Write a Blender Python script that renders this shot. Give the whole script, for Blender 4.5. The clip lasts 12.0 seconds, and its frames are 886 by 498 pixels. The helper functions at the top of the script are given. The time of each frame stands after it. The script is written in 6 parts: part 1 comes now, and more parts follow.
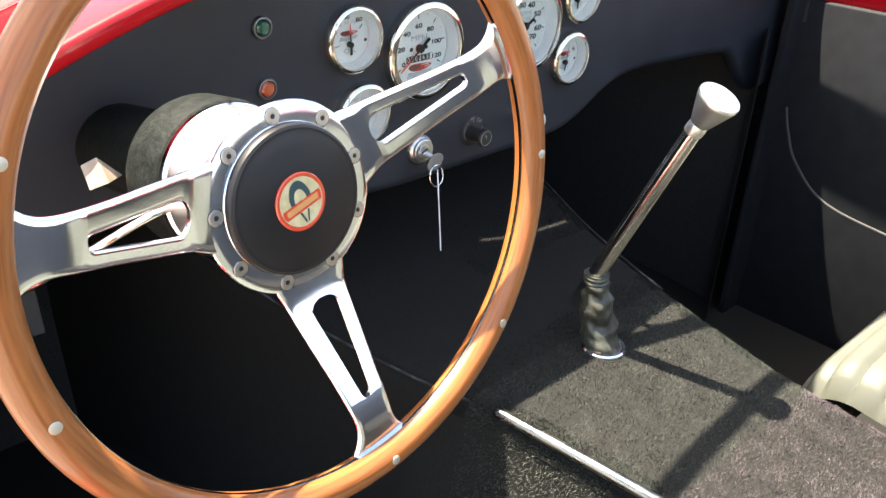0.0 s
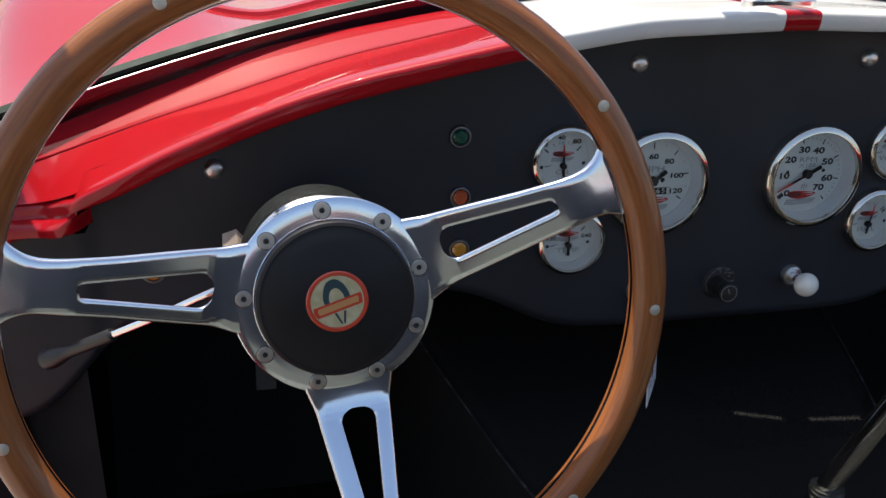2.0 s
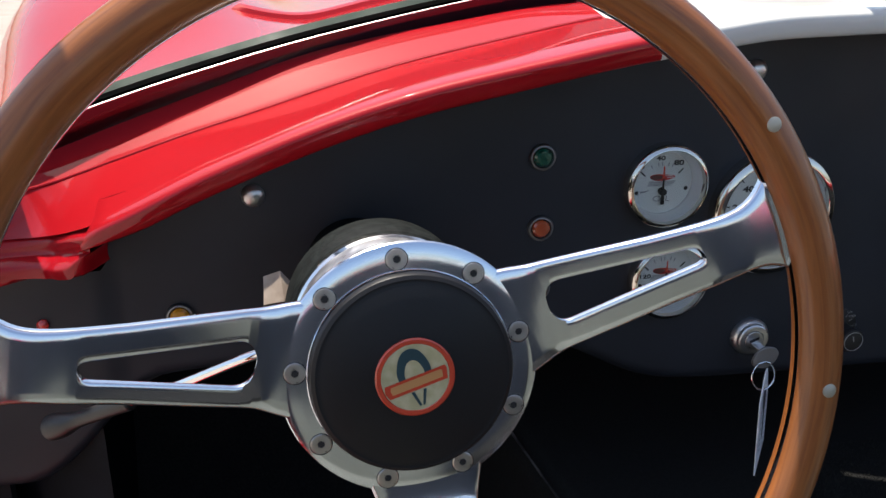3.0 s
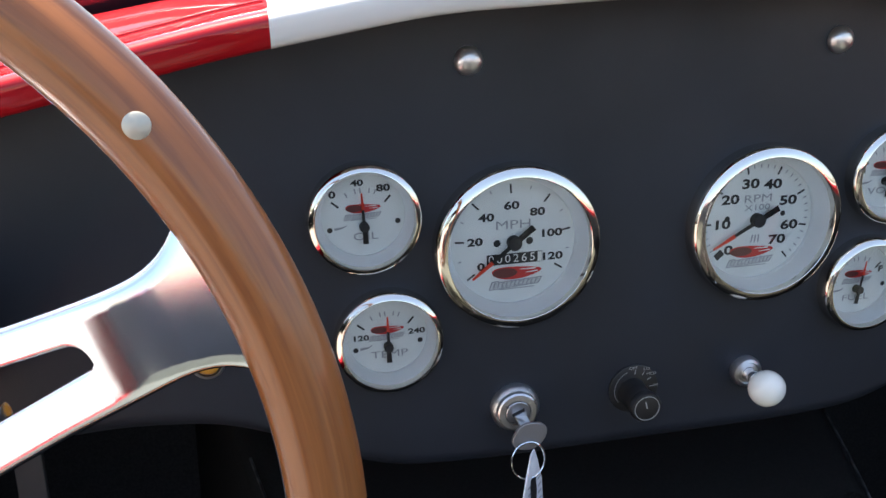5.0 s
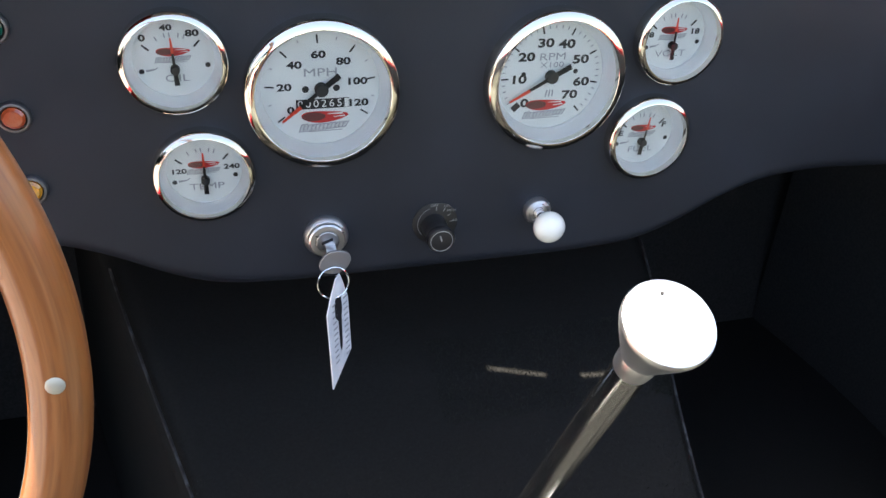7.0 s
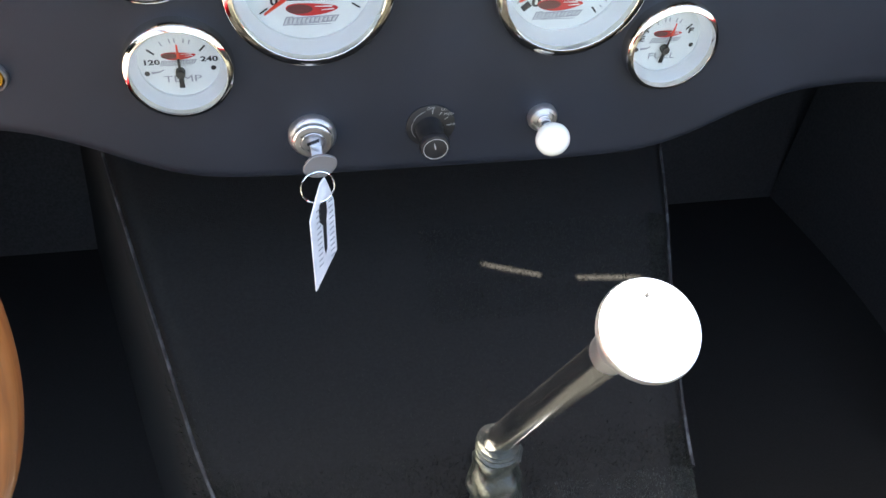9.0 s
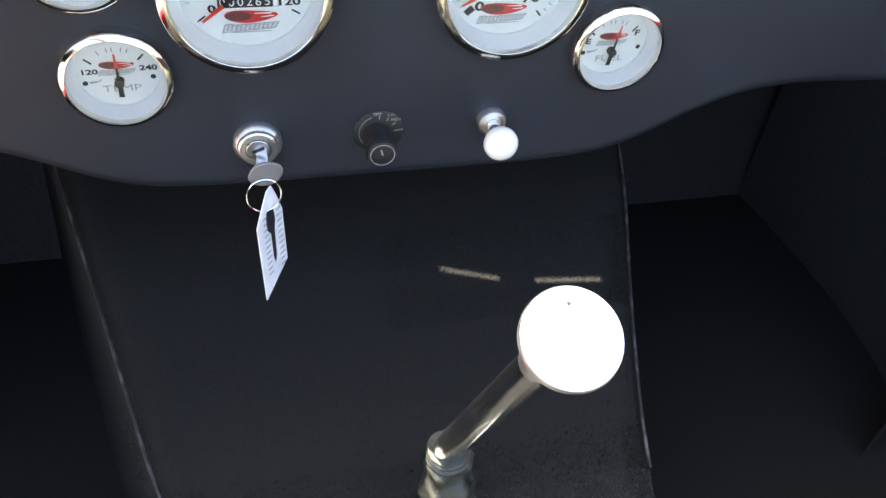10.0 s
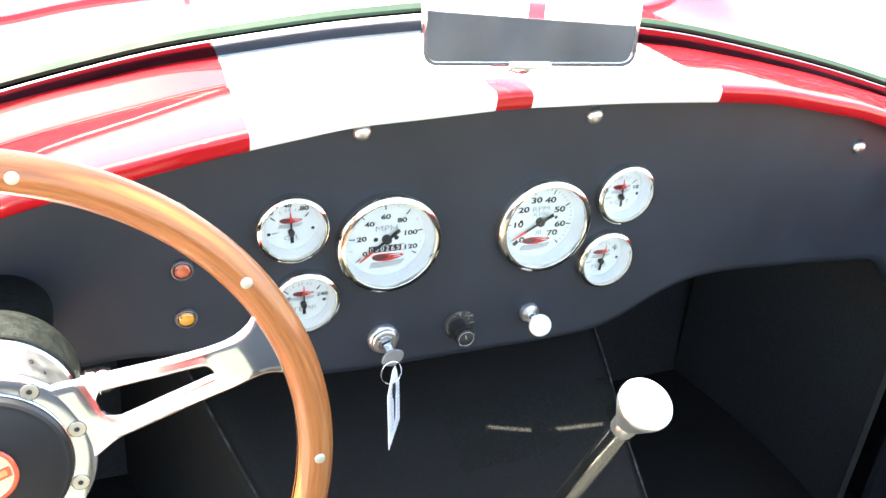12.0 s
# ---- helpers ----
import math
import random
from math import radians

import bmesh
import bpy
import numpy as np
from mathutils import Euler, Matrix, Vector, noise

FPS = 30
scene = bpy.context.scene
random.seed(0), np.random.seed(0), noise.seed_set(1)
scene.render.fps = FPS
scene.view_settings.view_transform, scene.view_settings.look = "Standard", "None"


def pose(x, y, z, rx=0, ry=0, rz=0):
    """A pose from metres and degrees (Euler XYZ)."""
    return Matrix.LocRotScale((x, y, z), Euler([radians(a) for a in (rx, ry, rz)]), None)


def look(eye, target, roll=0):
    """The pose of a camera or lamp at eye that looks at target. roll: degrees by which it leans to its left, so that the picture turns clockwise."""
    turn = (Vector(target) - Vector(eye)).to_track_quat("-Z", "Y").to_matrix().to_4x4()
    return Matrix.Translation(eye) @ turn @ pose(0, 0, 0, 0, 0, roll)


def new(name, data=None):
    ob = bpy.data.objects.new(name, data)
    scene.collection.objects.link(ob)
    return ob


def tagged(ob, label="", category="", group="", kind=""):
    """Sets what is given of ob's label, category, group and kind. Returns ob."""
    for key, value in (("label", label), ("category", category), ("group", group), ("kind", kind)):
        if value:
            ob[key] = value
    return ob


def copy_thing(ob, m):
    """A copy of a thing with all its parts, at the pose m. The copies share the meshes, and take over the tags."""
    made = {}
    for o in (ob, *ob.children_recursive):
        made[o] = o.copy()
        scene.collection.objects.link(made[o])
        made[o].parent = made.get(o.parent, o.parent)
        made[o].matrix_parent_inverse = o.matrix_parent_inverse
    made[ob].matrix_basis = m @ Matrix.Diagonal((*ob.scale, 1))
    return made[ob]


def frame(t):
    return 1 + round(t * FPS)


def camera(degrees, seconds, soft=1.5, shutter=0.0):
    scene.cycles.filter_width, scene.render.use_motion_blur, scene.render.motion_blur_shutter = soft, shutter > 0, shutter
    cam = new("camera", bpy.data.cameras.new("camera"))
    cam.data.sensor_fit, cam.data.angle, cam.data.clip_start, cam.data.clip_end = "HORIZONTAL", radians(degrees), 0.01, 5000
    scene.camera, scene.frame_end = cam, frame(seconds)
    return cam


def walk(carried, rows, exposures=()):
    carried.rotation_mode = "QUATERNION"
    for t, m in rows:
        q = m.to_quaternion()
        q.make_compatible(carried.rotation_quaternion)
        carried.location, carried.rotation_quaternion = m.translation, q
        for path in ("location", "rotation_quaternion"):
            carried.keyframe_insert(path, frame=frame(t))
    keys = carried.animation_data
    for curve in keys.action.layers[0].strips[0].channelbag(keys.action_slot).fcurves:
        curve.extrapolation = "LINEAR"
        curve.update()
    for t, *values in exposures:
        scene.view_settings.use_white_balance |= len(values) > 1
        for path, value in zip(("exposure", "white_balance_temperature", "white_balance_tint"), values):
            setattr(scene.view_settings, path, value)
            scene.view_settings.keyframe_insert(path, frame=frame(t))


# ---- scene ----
# the camera and its walk
cam = camera(55.3, 12.0)
PATH = [
    (0, (-0.536, -0.596, 0.972), (0.682, 0.666, 0.011), 2.3),
    (0.3, (-0.476, -0.618, 0.993), (0.525, 0.88, 0.125), -0.3),
    (0.5, (-0.461, -0.647, 0.998), (0.388, 0.977, 0.198), -1.5),
    (0.7, (-0.463, -0.679, 1.01), (0.228, 1.046, 0.272), -2.3),
    (0.9, (-0.463, -0.71, 1.037), (0.097, 1.081, 0.347), -2.5),
    (1, (-0.463, -0.715, 1.039), (0.048, 1.098, 0.369), -2.5),
    (1.1, (-0.451, -0.703, 1.033), (0.023, 1.121, 0.365), -2.0),
    (1.3, (-0.416, -0.671, 1.015), (0.025, 1.159, 0.338), -1.3),
    (1.5, (-0.378, -0.651, 0.997), (0.053, 1.174, 0.301), -0.1),
    (2, (-0.328, -0.652, 0.956), (0.068, 1.172, 0.238), 1.0),
    (2.5, (-0.346, -0.597, 0.944), (-0.006, 1.242, 0.236), 0.7),
    (4.5, (-0.21, -0.458, 0.908), (0.119, 1.402, 0.25), 0.4),
    (5, (-0.125, -0.433, 0.9), (0.235, 1.428, 0.26), -1.8),
    (5.5, (-0.065, -0.442, 0.893), (0.34, 1.411, 0.258), -2.8),
    (6, (-0.049, -0.457, 0.889), (0.413, 1.383, 0.257), -1.4),
    (6.5, (-0.047, -0.476, 0.905), (0.415, 1.284, 0.075), 0.7),
    (6.7, (-0.061, -0.492, 0.92), (0.43, 1.213, -0.002), 1.9),
    (8.3, (-0.049, -0.442, 0.983), (0.33, 0.963, -0.389), 5.9),
    (8.5, (-0.038, -0.44, 0.97), (0.339, 0.958, -0.41), 5.9),
    (9, (-0.03, -0.433, 0.97), (0.36, 0.954, -0.417), 6.2),
    (9.5, (-0.033, -0.435, 0.977), (0.399, 0.945, -0.405), 7.1),
    (10, (-0.007, -0.433, 0.972), (0.417, 0.947, -0.411), 6.2),
    (10.5, (-0.015, -0.466, 0.963), (0.431, 0.962, -0.365), 4.7),
    (11, (-0.067, -0.548, 1.038), (0.519, 1.023, -0.052), 4.6),
    (11.5, (-0.126, -0.587, 1.084), (0.597, 1.019, 0.136), 4.5),
    (12, (-0.205, -0.621, 1.095), (0.471, 1.007, 0.151), 4.2),
]
EXPOSURE = [
    (0.0, 3.04, 7850, 8), (0.3, 2.76, 7800, 8), (0.6, 2.07, 7200, 8), (0.9, 1.22, 7000, 10), (1.2, 0.72, 6850, 12), (1.5, 0.50, 6850, 12), (2.0, 1.05, 6800, 10), (2.5, 1.18, 6750, 10),
    (4.5, 1.55, 6750, 8), (5.0, 2.25, 6950, 10), (5.5, 2.92, 6950, 10), (6.5, 2.75, 7250, 10), (8.5, 3.50, 7400, 9), (10.0, 3.46, 7400, 9), (10.6, 3.52, 7500, 9), (11.0, 3.74, 7700, 6), (12.0, 3.98, 7600, 3),
]
walk(cam, [(t, look(eye, target, roll)) for t, eye, target, roll in PATH], EXPOSURE)

# world, sun and exposure
world = bpy.data.worlds.new("sky")
scene.world = world
world.use_nodes = True
wn = world.node_tree
for n in list(wn.nodes):
    wn.nodes.remove(n)
sky = wn.nodes.new("ShaderNodeTexSky")
sky.sky_type = "NISHITA"
sky.sun_disc = False
sky.sun_elevation = radians(69.6)
sky.sun_rotation = radians(-29.5)
sky.dust_density = 2.5
sky_bg = wn.nodes.new("ShaderNodeBackground")
sky_bg.inputs["Strength"].default_value = 0.105
wo = wn.nodes.new("ShaderNodeOutputWorld")
wn.links.new(sky.outputs[0], sky_bg.inputs[0])
wn.links.new(sky_bg.outputs[0], wo.inputs[0])

SUN_FROM = Vector((-0.055, 0.093, 0.300))
sun_data = bpy.data.lights.new("sun", "SUN")
sun_data.energy, sun_data.angle, sun_data.color = 4.6, radians(0.53), (1.0, 0.95, 0.88)
sun = new("sun", sun_data)
sun.matrix_world = look(SUN_FROM * 20, (0, 0, 0))


# ---- building tools ----
def thing(name, label, category, m=None, group="", kind=""):
    ob = new(name)
    ob.empty_display_size = 0.02
    if m is not None:
        ob.matrix_world = m
    return tagged(ob, label, category, group, kind)


def to_mesh(bm, name, smooth=True):
    me = bpy.data.meshes.new(name)
    bm.normal_update()
    bm.to_mesh(me)
    bm.free()
    if smooth:
        me.shade_smooth()
    return me


def part(name, bm, material, parent, label="", smooth=True, bevel=0.0, sharp=35):
    """One mesh object under a thing or a part. bm may be a bmesh or a mesh."""
    me = bm if isinstance(bm, bpy.types.Mesh) else to_mesh(bm, name, smooth)
    ob = new(name, me)
    for mt in material if isinstance(material, (list, tuple)) else [material]:
        me.materials.append(mt)
    ob.parent = parent
    if label:
        ob["label"] = label
    if bevel:
        md = ob.modifiers.new("bevel", "BEVEL")
        md.width, md.segments, md.limit_method, md.angle_limit = bevel, 2, "ANGLE", radians(30)
    if smooth:
        me.set_sharp_from_angle(angle=radians(sharp))
    return ob


def again(ob, parent, m, name=None):
    """Another object on the same mesh."""
    o = new(name or ob.name.split(".")[0], ob.data)
    o.parent = parent
    o.matrix_basis = m
    if "label" in ob:
        o["label"] = ob["label"]
    return o


def lathe(profile, n=48, bm=None, m=None, a0=0.0, a1=2 * math.pi):
    """Turns a profile of (radius, height) round z."""
    bm = bm or bmesh.new()
    m = m or Matrix()
    full = abs(a1 - a0 - 2 * math.pi) < 1e-6
    rings = []
    for k in range(n if full else n + 1):
        a = a0 + (a1 - a0) * k / n
        rings.append([bm.verts.new(m @ Vector((r * math.cos(a), r * math.sin(a), z))) for r, z in profile])
    for k in range(n):
        p, q = rings[k], rings[(k + 1) % len(rings)]
        for i in range(len(profile) - 1):
            vs = [p[i], q[i], q[i + 1], p[i + 1]]
            if profile[i][0] < 1e-7:
                vs = [p[i], q[i + 1], p[i + 1]]
            elif profile[i + 1][0] < 1e-7:
                vs = [p[i], q[i], p[i + 1]]
            try:
                bm.faces.new(vs)
            except ValueError:
                pass
    bmesh.ops.remove_doubles(bm, verts=bm.verts, dist=1e-6)
    bmesh.ops.recalc_face_normals(bm, faces=bm.faces)
    return bm


def curve_points(pts, n):
    """A smooth line (Catmull-Rom) through points."""
    P = [Vector(p) for p in pts]
    P = [P[0] * 2 - P[1]] + P + [P[-1] * 2 - P[-2]]
    out = []
    seg = len(P) - 3
    for k in range(n + 1):
        t = k / n * seg
        i = min(int(t), seg - 1)
        u = t - i
        a, b, c, d = P[i : i + 4]
        out.append(0.5 * ((2 * b) + (c - a) * u + (2 * a - 5 * b + 4 * c - d) * u * u + (3 * b - a - 3 * c + d) * u**3))
    return out


def sweep(pts, section, bm=None, closed_section=True, up=Vector((0, 0, 1)), caps=True):
    """Sweeps a section along points. section: a function of 0..1 that gives (side, up) pairs, or a list of them."""
    bm = bm or bmesh.new()
    rows = []
    n = len(pts)
    for k, p in enumerate(pts):
        d = (pts[min(k + 1, n - 1)] - pts[max(k - 1, 0)]).normalized()
        side = d.cross(up).normalized()
        top = side.cross(d)
        sec = section(k / (n - 1)) if callable(section) else section
        rows.append([bm.verts.new(p + side * a + top * b) for a, b in sec])
    m = len(rows[0])
    for k in range(n - 1):
        for i in range(m if closed_section else m - 1):
            j = (i + 1) % m
            bm.faces.new([rows[k][i], rows[k + 1][i], rows[k + 1][j], rows[k][j]])
    if caps and closed_section:
        bm.faces.new(rows[0])
        bm.faces.new(rows[-1][::-1])
    bmesh.ops.recalc_face_normals(bm, faces=bm.faces)
    return bm


def circle(r, n=12):
    return [(r * math.cos(2 * math.pi * k / n), r * math.sin(2 * math.pi * k / n)) for k in range(n)]


def tube(pts, r, n=12, smooth=0, up=Vector((0, 0, 1)), bm=None):
    P = curve_points(pts, smooth) if smooth else [Vector(p) for p in pts]
    return sweep(P, (lambda s: circle(r(s), n)) if callable(r) else circle(r, n), up=up, bm=bm)


def box(sx, sy, sz, at=(0, 0, 0), bm=None, bevel=0.0, m=None):
    bm = bm or bmesh.new()
    mat = (m or Matrix()) @ Matrix.Translation(at) @ Matrix.Diagonal((sx, sy, sz, 1))
    r = bmesh.ops.create_cube(bm, size=1, matrix=mat)
    if bevel:
        es = list({e for v in r["verts"] for e in v.link_edges})
        bmesh.ops.bevel(bm, geom=es, offset=bevel, segments=3, affect="EDGES", profile=0.5)
    return bm


def plate(outline, t, z=0.0, bm=None):
    """A flat plate from an outline of (x, y), from z to z + t."""
    bm = bm or bmesh.new()
    f = bm.faces.new([bm.verts.new((x, y, z)) for x, y in outline])
    ext = bmesh.ops.extrude_face_region(bm, geom=[f])
    bmesh.ops.translate(bm, verts=[v for v in ext["geom"] if isinstance(v, bmesh.types.BMVert)], vec=(0, 0, t))
    bmesh.ops.recalc_face_normals(bm, faces=bm.faces)
    return bm


def grid(fn, nu, nv, bm=None, flip=False):
    """A sheet from fn(u, v), u and v from 0 to 1."""
    bm = bm or bmesh.new()
    V = [[bm.verts.new(fn(i / nu, j / nv)) for j in range(nv + 1)] for i in range(nu + 1)]
    for i in range(nu):
        for j in range(nv):
            q = [V[i][j], V[i + 1][j], V[i + 1][j + 1], V[i][j + 1]]
            bm.faces.new(q[::-1] if flip else q)
    return bm


def round_rect(w, h, r, n=6):
    out = []
    for cx, cy, a in ((w / 2 - r, h / 2 - r, 0), (-w / 2 + r, h / 2 - r, 90), (-w / 2 + r, -h / 2 + r, 180), (w / 2 - r, -h / 2 + r, 270)):
        for k in range(n + 1):
            b = radians(a + 90 * k / n)
            out.append((cx + r * math.cos(b), cy + r * math.sin(b)))
    return out


def lettering(words, size, m, bold=0.0, squeeze=1.0):
    """A mesh of words in the built-in font, centred, in the plane of m."""
    cu = bpy.data.curves.new("lettering", "FONT")
    cu.body, cu.size, cu.align_x, cu.align_y, cu.offset = words, size, "CENTER", "CENTER", bold
    cu.resolution_u = 3
    ob = bpy.data.objects.new("lettering", cu)
    me = bpy.data.meshes.new_from_object(ob)
    me.transform(m @ Matrix.Diagonal((squeeze, 1, 1, 1)))
    bpy.data.objects.remove(ob)
    bpy.data.curves.remove(cu)
    return me


def lerp_table(x, table):
    xs, ys = [p[0] for p in table], [p[1] for p in table]
    return float(np.interp(x, xs, ys))


def soft_table(x, table, w=0.02):
    """A table read with its corners rounded."""
    return sum(lerp_table(x + w * k, table) * q for k, q in ((-2, 0.1), (-1, 0.24), (0, 0.32), (1, 0.24), (2, 0.1)))


def ease(t):
    t = min(max(t, 0.0), 1.0)
    return t * t * (3 - 2 * t)


# ---- materials ----
def material(name, color=(0.8, 0.8, 0.8), rough=0.5, metal=0.0, **more):
    mt = bpy.data.materials.new(name)
    mt.use_nodes = True
    b = mt.node_tree.nodes["Principled BSDF"]
    b.inputs["Base Color"].default_value = (*color, 1)
    b.inputs["Roughness"].default_value = rough
    b.inputs["Metallic"].default_value = metal
    for k, v in more.items():
        b.inputs[k.replace("_", " ")].default_value = v
    return mt


def nodes_of(mt):
    nt = mt.node_tree
    return nt, nt.nodes["Principled BSDF"], (lambda kind: nt.nodes.new("ShaderNode" + kind)), nt.links.new


def vary(mt, low, high, scale, detail=6, stretch=(1, 1, 1), spread=(0.35, 0.65), coords="Object"):
    """Base colour from low to high by noise."""
    nt, b, add, link = nodes_of(mt)
    tc, mp, nz, rp = add("TexCoord"), add("Mapping"), add("TexNoise"), add("ValToRGB")
    mp.inputs["Scale"].default_value = stretch
    nz.inputs["Scale"].default_value, nz.inputs["Detail"].default_value = scale, detail
    rp.color_ramp.elements[0].position, rp.color_ramp.elements[1].position = spread
    rp.color_ramp.elements[0].color, rp.color_ramp.elements[1].color = (*low, 1), (*high, 1)
    link(tc.outputs[coords], mp.inputs[0])
    link(mp.outputs[0], nz.inputs["Vector"])
    link(nz.outputs[0], rp.inputs[0])
    link(rp.outputs[0], b.inputs["Base Color"])
    return mt


def relief(mt, scale, strength, distance=0.001, kind="TexNoise", stretch=(1, 1, 1), detail=4):
    """Fine relief, added to what there is."""
    nt, b, add, link = nodes_of(mt)
    tc, mp, nz, bp = add("TexCoord"), add("Mapping"), add(kind), add("Bump")
    mp.inputs["Scale"].default_value = stretch
    nz.inputs["Scale"].default_value = scale
    if kind == "TexNoise":
        nz.inputs["Detail"].default_value = detail
    bp.inputs["Strength"].default_value, bp.inputs["Distance"].default_value = strength, distance
    link(tc.outputs["Object"], mp.inputs[0])
    link(mp.outputs[0], nz.inputs["Vector"])
    link(nz.outputs[0], bp.inputs["Height"])
    old = b.inputs["Normal"].links
    if old:
        link(old[0].from_socket, bp.inputs["Normal"])
    link(bp.outputs[0], b.inputs["Normal"])
    return mt


def smudge(mt, low, high, scale, stretch=(1, 1, 1)):
    """Roughness that varies by noise."""
    nt, b, add, link = nodes_of(mt)
    tc, mp, nz, mr = add("TexCoord"), add("Mapping"), add("TexNoise"), add("MapRange")
    mp.inputs["Scale"].default_value = stretch
    nz.inputs["Scale"].default_value, nz.inputs["Detail"].default_value = scale, 5
    mr.inputs["From Min"].default_value, mr.inputs["From Max"].default_value = 0.3, 0.7
    mr.inputs["To Min"].default_value, mr.inputs["To Max"].default_value = low, high
    link(tc.outputs["Object"], mp.inputs[0])
    link(mp.outputs[0], nz.inputs["Vector"])
    link(nz.outputs[0], mr.inputs[0])
    link(mr.outputs[0], b.inputs["Roughness"])
    return mt


CENTRE = 0.080  # the car's middle line


def paint(name):
    """Red car paint with the wide white stripe and the narrow red line in its middle."""
    mt = material(name, (0.6, 0.02, 0.03), 0.5, 0.0, Specular_IOR_Level=0.03, Coat_Weight=0.85, Coat_Roughness=0.02, Coat_IOR=1.45)
    nt, b, add, link = nodes_of(mt)
    geo, sep, off, ab = add("NewGeometry"), add("SeparateXYZ"), add("Math"), add("Math")
    wide, line, sub, mix = add("Math"), add("Math"), add("Math"), add("Mix")
    off.operation, off.inputs[1].default_value = "SUBTRACT", CENTRE
    ab.operation = "ABSOLUTE"
    wide.operation, wide.inputs[1].default_value = "LESS_THAN", 0.204
    line.operation, line.inputs[1].default_value = "GREATER_THAN", 0.0158
    sub.operation = "MULTIPLY"
    mix.data_type = "RGBA"
    link(geo.outputs["Position"], sep.inputs[0])
    link(sep.outputs["X"], off.inputs[0])
    link(off.outputs[0], ab.inputs[0])
    link(ab.outputs[0], wide.inputs[0])
    link(ab.outputs[0], line.inputs[0])
    link(wide.outputs[0], sub.inputs[0])
    link(line.outputs[0], sub.inputs[1])
    link(sub.outputs[0], mix.inputs["Factor"])
    mix.inputs["A"].default_value = (0.28, 0.0045, 0.0085, 1)
    mix.inputs["B"].default_value = (0.55, 0.56, 0.55, 1)
    link(mix.outputs["Result"], b.inputs["Base Color"])
    smudge(mt, 0.42, 0.55, 6)
    return mt


M_PAINT = paint("car_paint")
M_RED = material("red_paint", (0.28, 0.0035, 0.0085), 0.5, 0, Specular_IOR_Level=0.05, Coat_Weight=0.6, Coat_Roughness=0.03, Coat_IOR=1.42)
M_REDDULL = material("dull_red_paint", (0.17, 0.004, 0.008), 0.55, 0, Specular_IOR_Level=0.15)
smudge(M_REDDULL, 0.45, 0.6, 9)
smudge(M_RED, 0.42, 0.55, 9)
M_VINYL = material("black_vinyl", (0.016, 0.017, 0.019), 0.55, 0, Specular_IOR_Level=0.45)
vary(M_VINYL, (0.0068, 0.0094, 0.0155), (0.0112, 0.0152, 0.0245), 9, 8)
smudge(M_VINYL, 0.46, 0.62, 14)
relief(M_VINYL, 1400, 0.12, 0.0004, "TexVoronoi")
relief(M_VINYL, 8, 0.06, 0.004)
M_BEZEL = material("warm_chrome", (0.70, 0.66, 0.60), 0.08, 1.0)
smudge(M_BEZEL, 0.05, 0.14, 60)
M_STRIP = material("green_glass_edge", (0.014, 0.028, 0.023), 0.6, 0, Specular_IOR_Level=0.06)
smudge(M_STRIP, 0.4, 0.6, 30)
M_CHROME = material("chrome", (0.88, 0.88, 0.88), 0.06, 1.0)
smudge(M_CHROME, 0.03, 0.13, 60)
M_ALU = material("polished_aluminium", (0.70, 0.745, 0.83), 0.17, 1.0)
smudge(M_ALU, 0.10, 0.18, 35)
relief(M_ALU, 18, 0.42, 0.0014, "TexNoise", (1, 1, 1), 2)
M_GLOSSBLACK = material("gloss_black", (0.012, 0.012, 0.014), 0.12, 0, Coat_Weight=1.0, Coat_Roughness=0.03)
smudge(M_GLOSSBLACK, 0.08, 0.2, 20)
M_SATIN = material("satin_metal", (0.62, 0.62, 0.63), 0.34, 1.0)
smudge(M_SATIN, 0.26, 0.45, 120)
M_DARKMETAL = material("dark_metal", (0.06, 0.06, 0.065), 0.4, 1.0)
M_BLACK = material("black_plastic", (0.012, 0.012, 0.013), 0.38)
smudge(M_BLACK, 0.3, 0.5, 40)
M_RUBBER = material("black_rubber", (0.02, 0.02, 0.021), 0.7)
relief(M_RUBBER, 300, 0.2, 0.0006)
M_SHROUD = material("textured_black_shroud", (0.030, 0.033, 0.031), 0.6, 0, Specular_IOR_Level=0.12)
vary(M_SHROUD, (0.0032, 0.0042, 0.0041), (0.0095, 0.0118, 0.0112), 140, 6)
relief(M_SHROUD, 350, 0.6, 0.0010)
M_RAIL = material("dark_polished_rail", (0.10, 0.10, 0.12), 0.12, 1.0)
smudge(M_RAIL, 0.08, 0.16, 30)
M_BARE = material("bare_card", (0.30, 0.24, 0.19), 0.55)
vary(M_BARE, (0.22, 0.17, 0.13), (0.36, 0.30, 0.25), 60)
M_GOLD = material("dull_gold_enamel", (0.46, 0.22, 0.08), 0.35)
smudge(M_GOLD, 0.3, 0.45, 200)
M_BOLT = material("bolt_steel", (0.55, 0.52, 0.49), 0.34, 1.0)
smudge(M_BOLT, 0.25, 0.4, 200)
M_HORN = material("horn_cover", (0.0075, 0.0075, 0.009), 0.40, 0, Specular_IOR_Level=0.3)
smudge(M_HORN, 0.36, 0.52, 50)
relief(M_HORN, 900, 0.06, 0.0003, "TexVoronoi")
M_INK = material("black_ink", (0.01, 0.01, 0.011), 0.6)
M_GREYINK = material("grey_ink", (0.30, 0.31, 0.33), 0.6)
M_PALEINK = material("pale_grey_ink", (0.56, 0.57, 0.58), 0.6)
M_DIMINK = material("worn_white_print", (0.30, 0.30, 0.29), 0.6)
M_WHITEINK = material("white_ink", (0.75, 0.75, 0.72), 0.5)
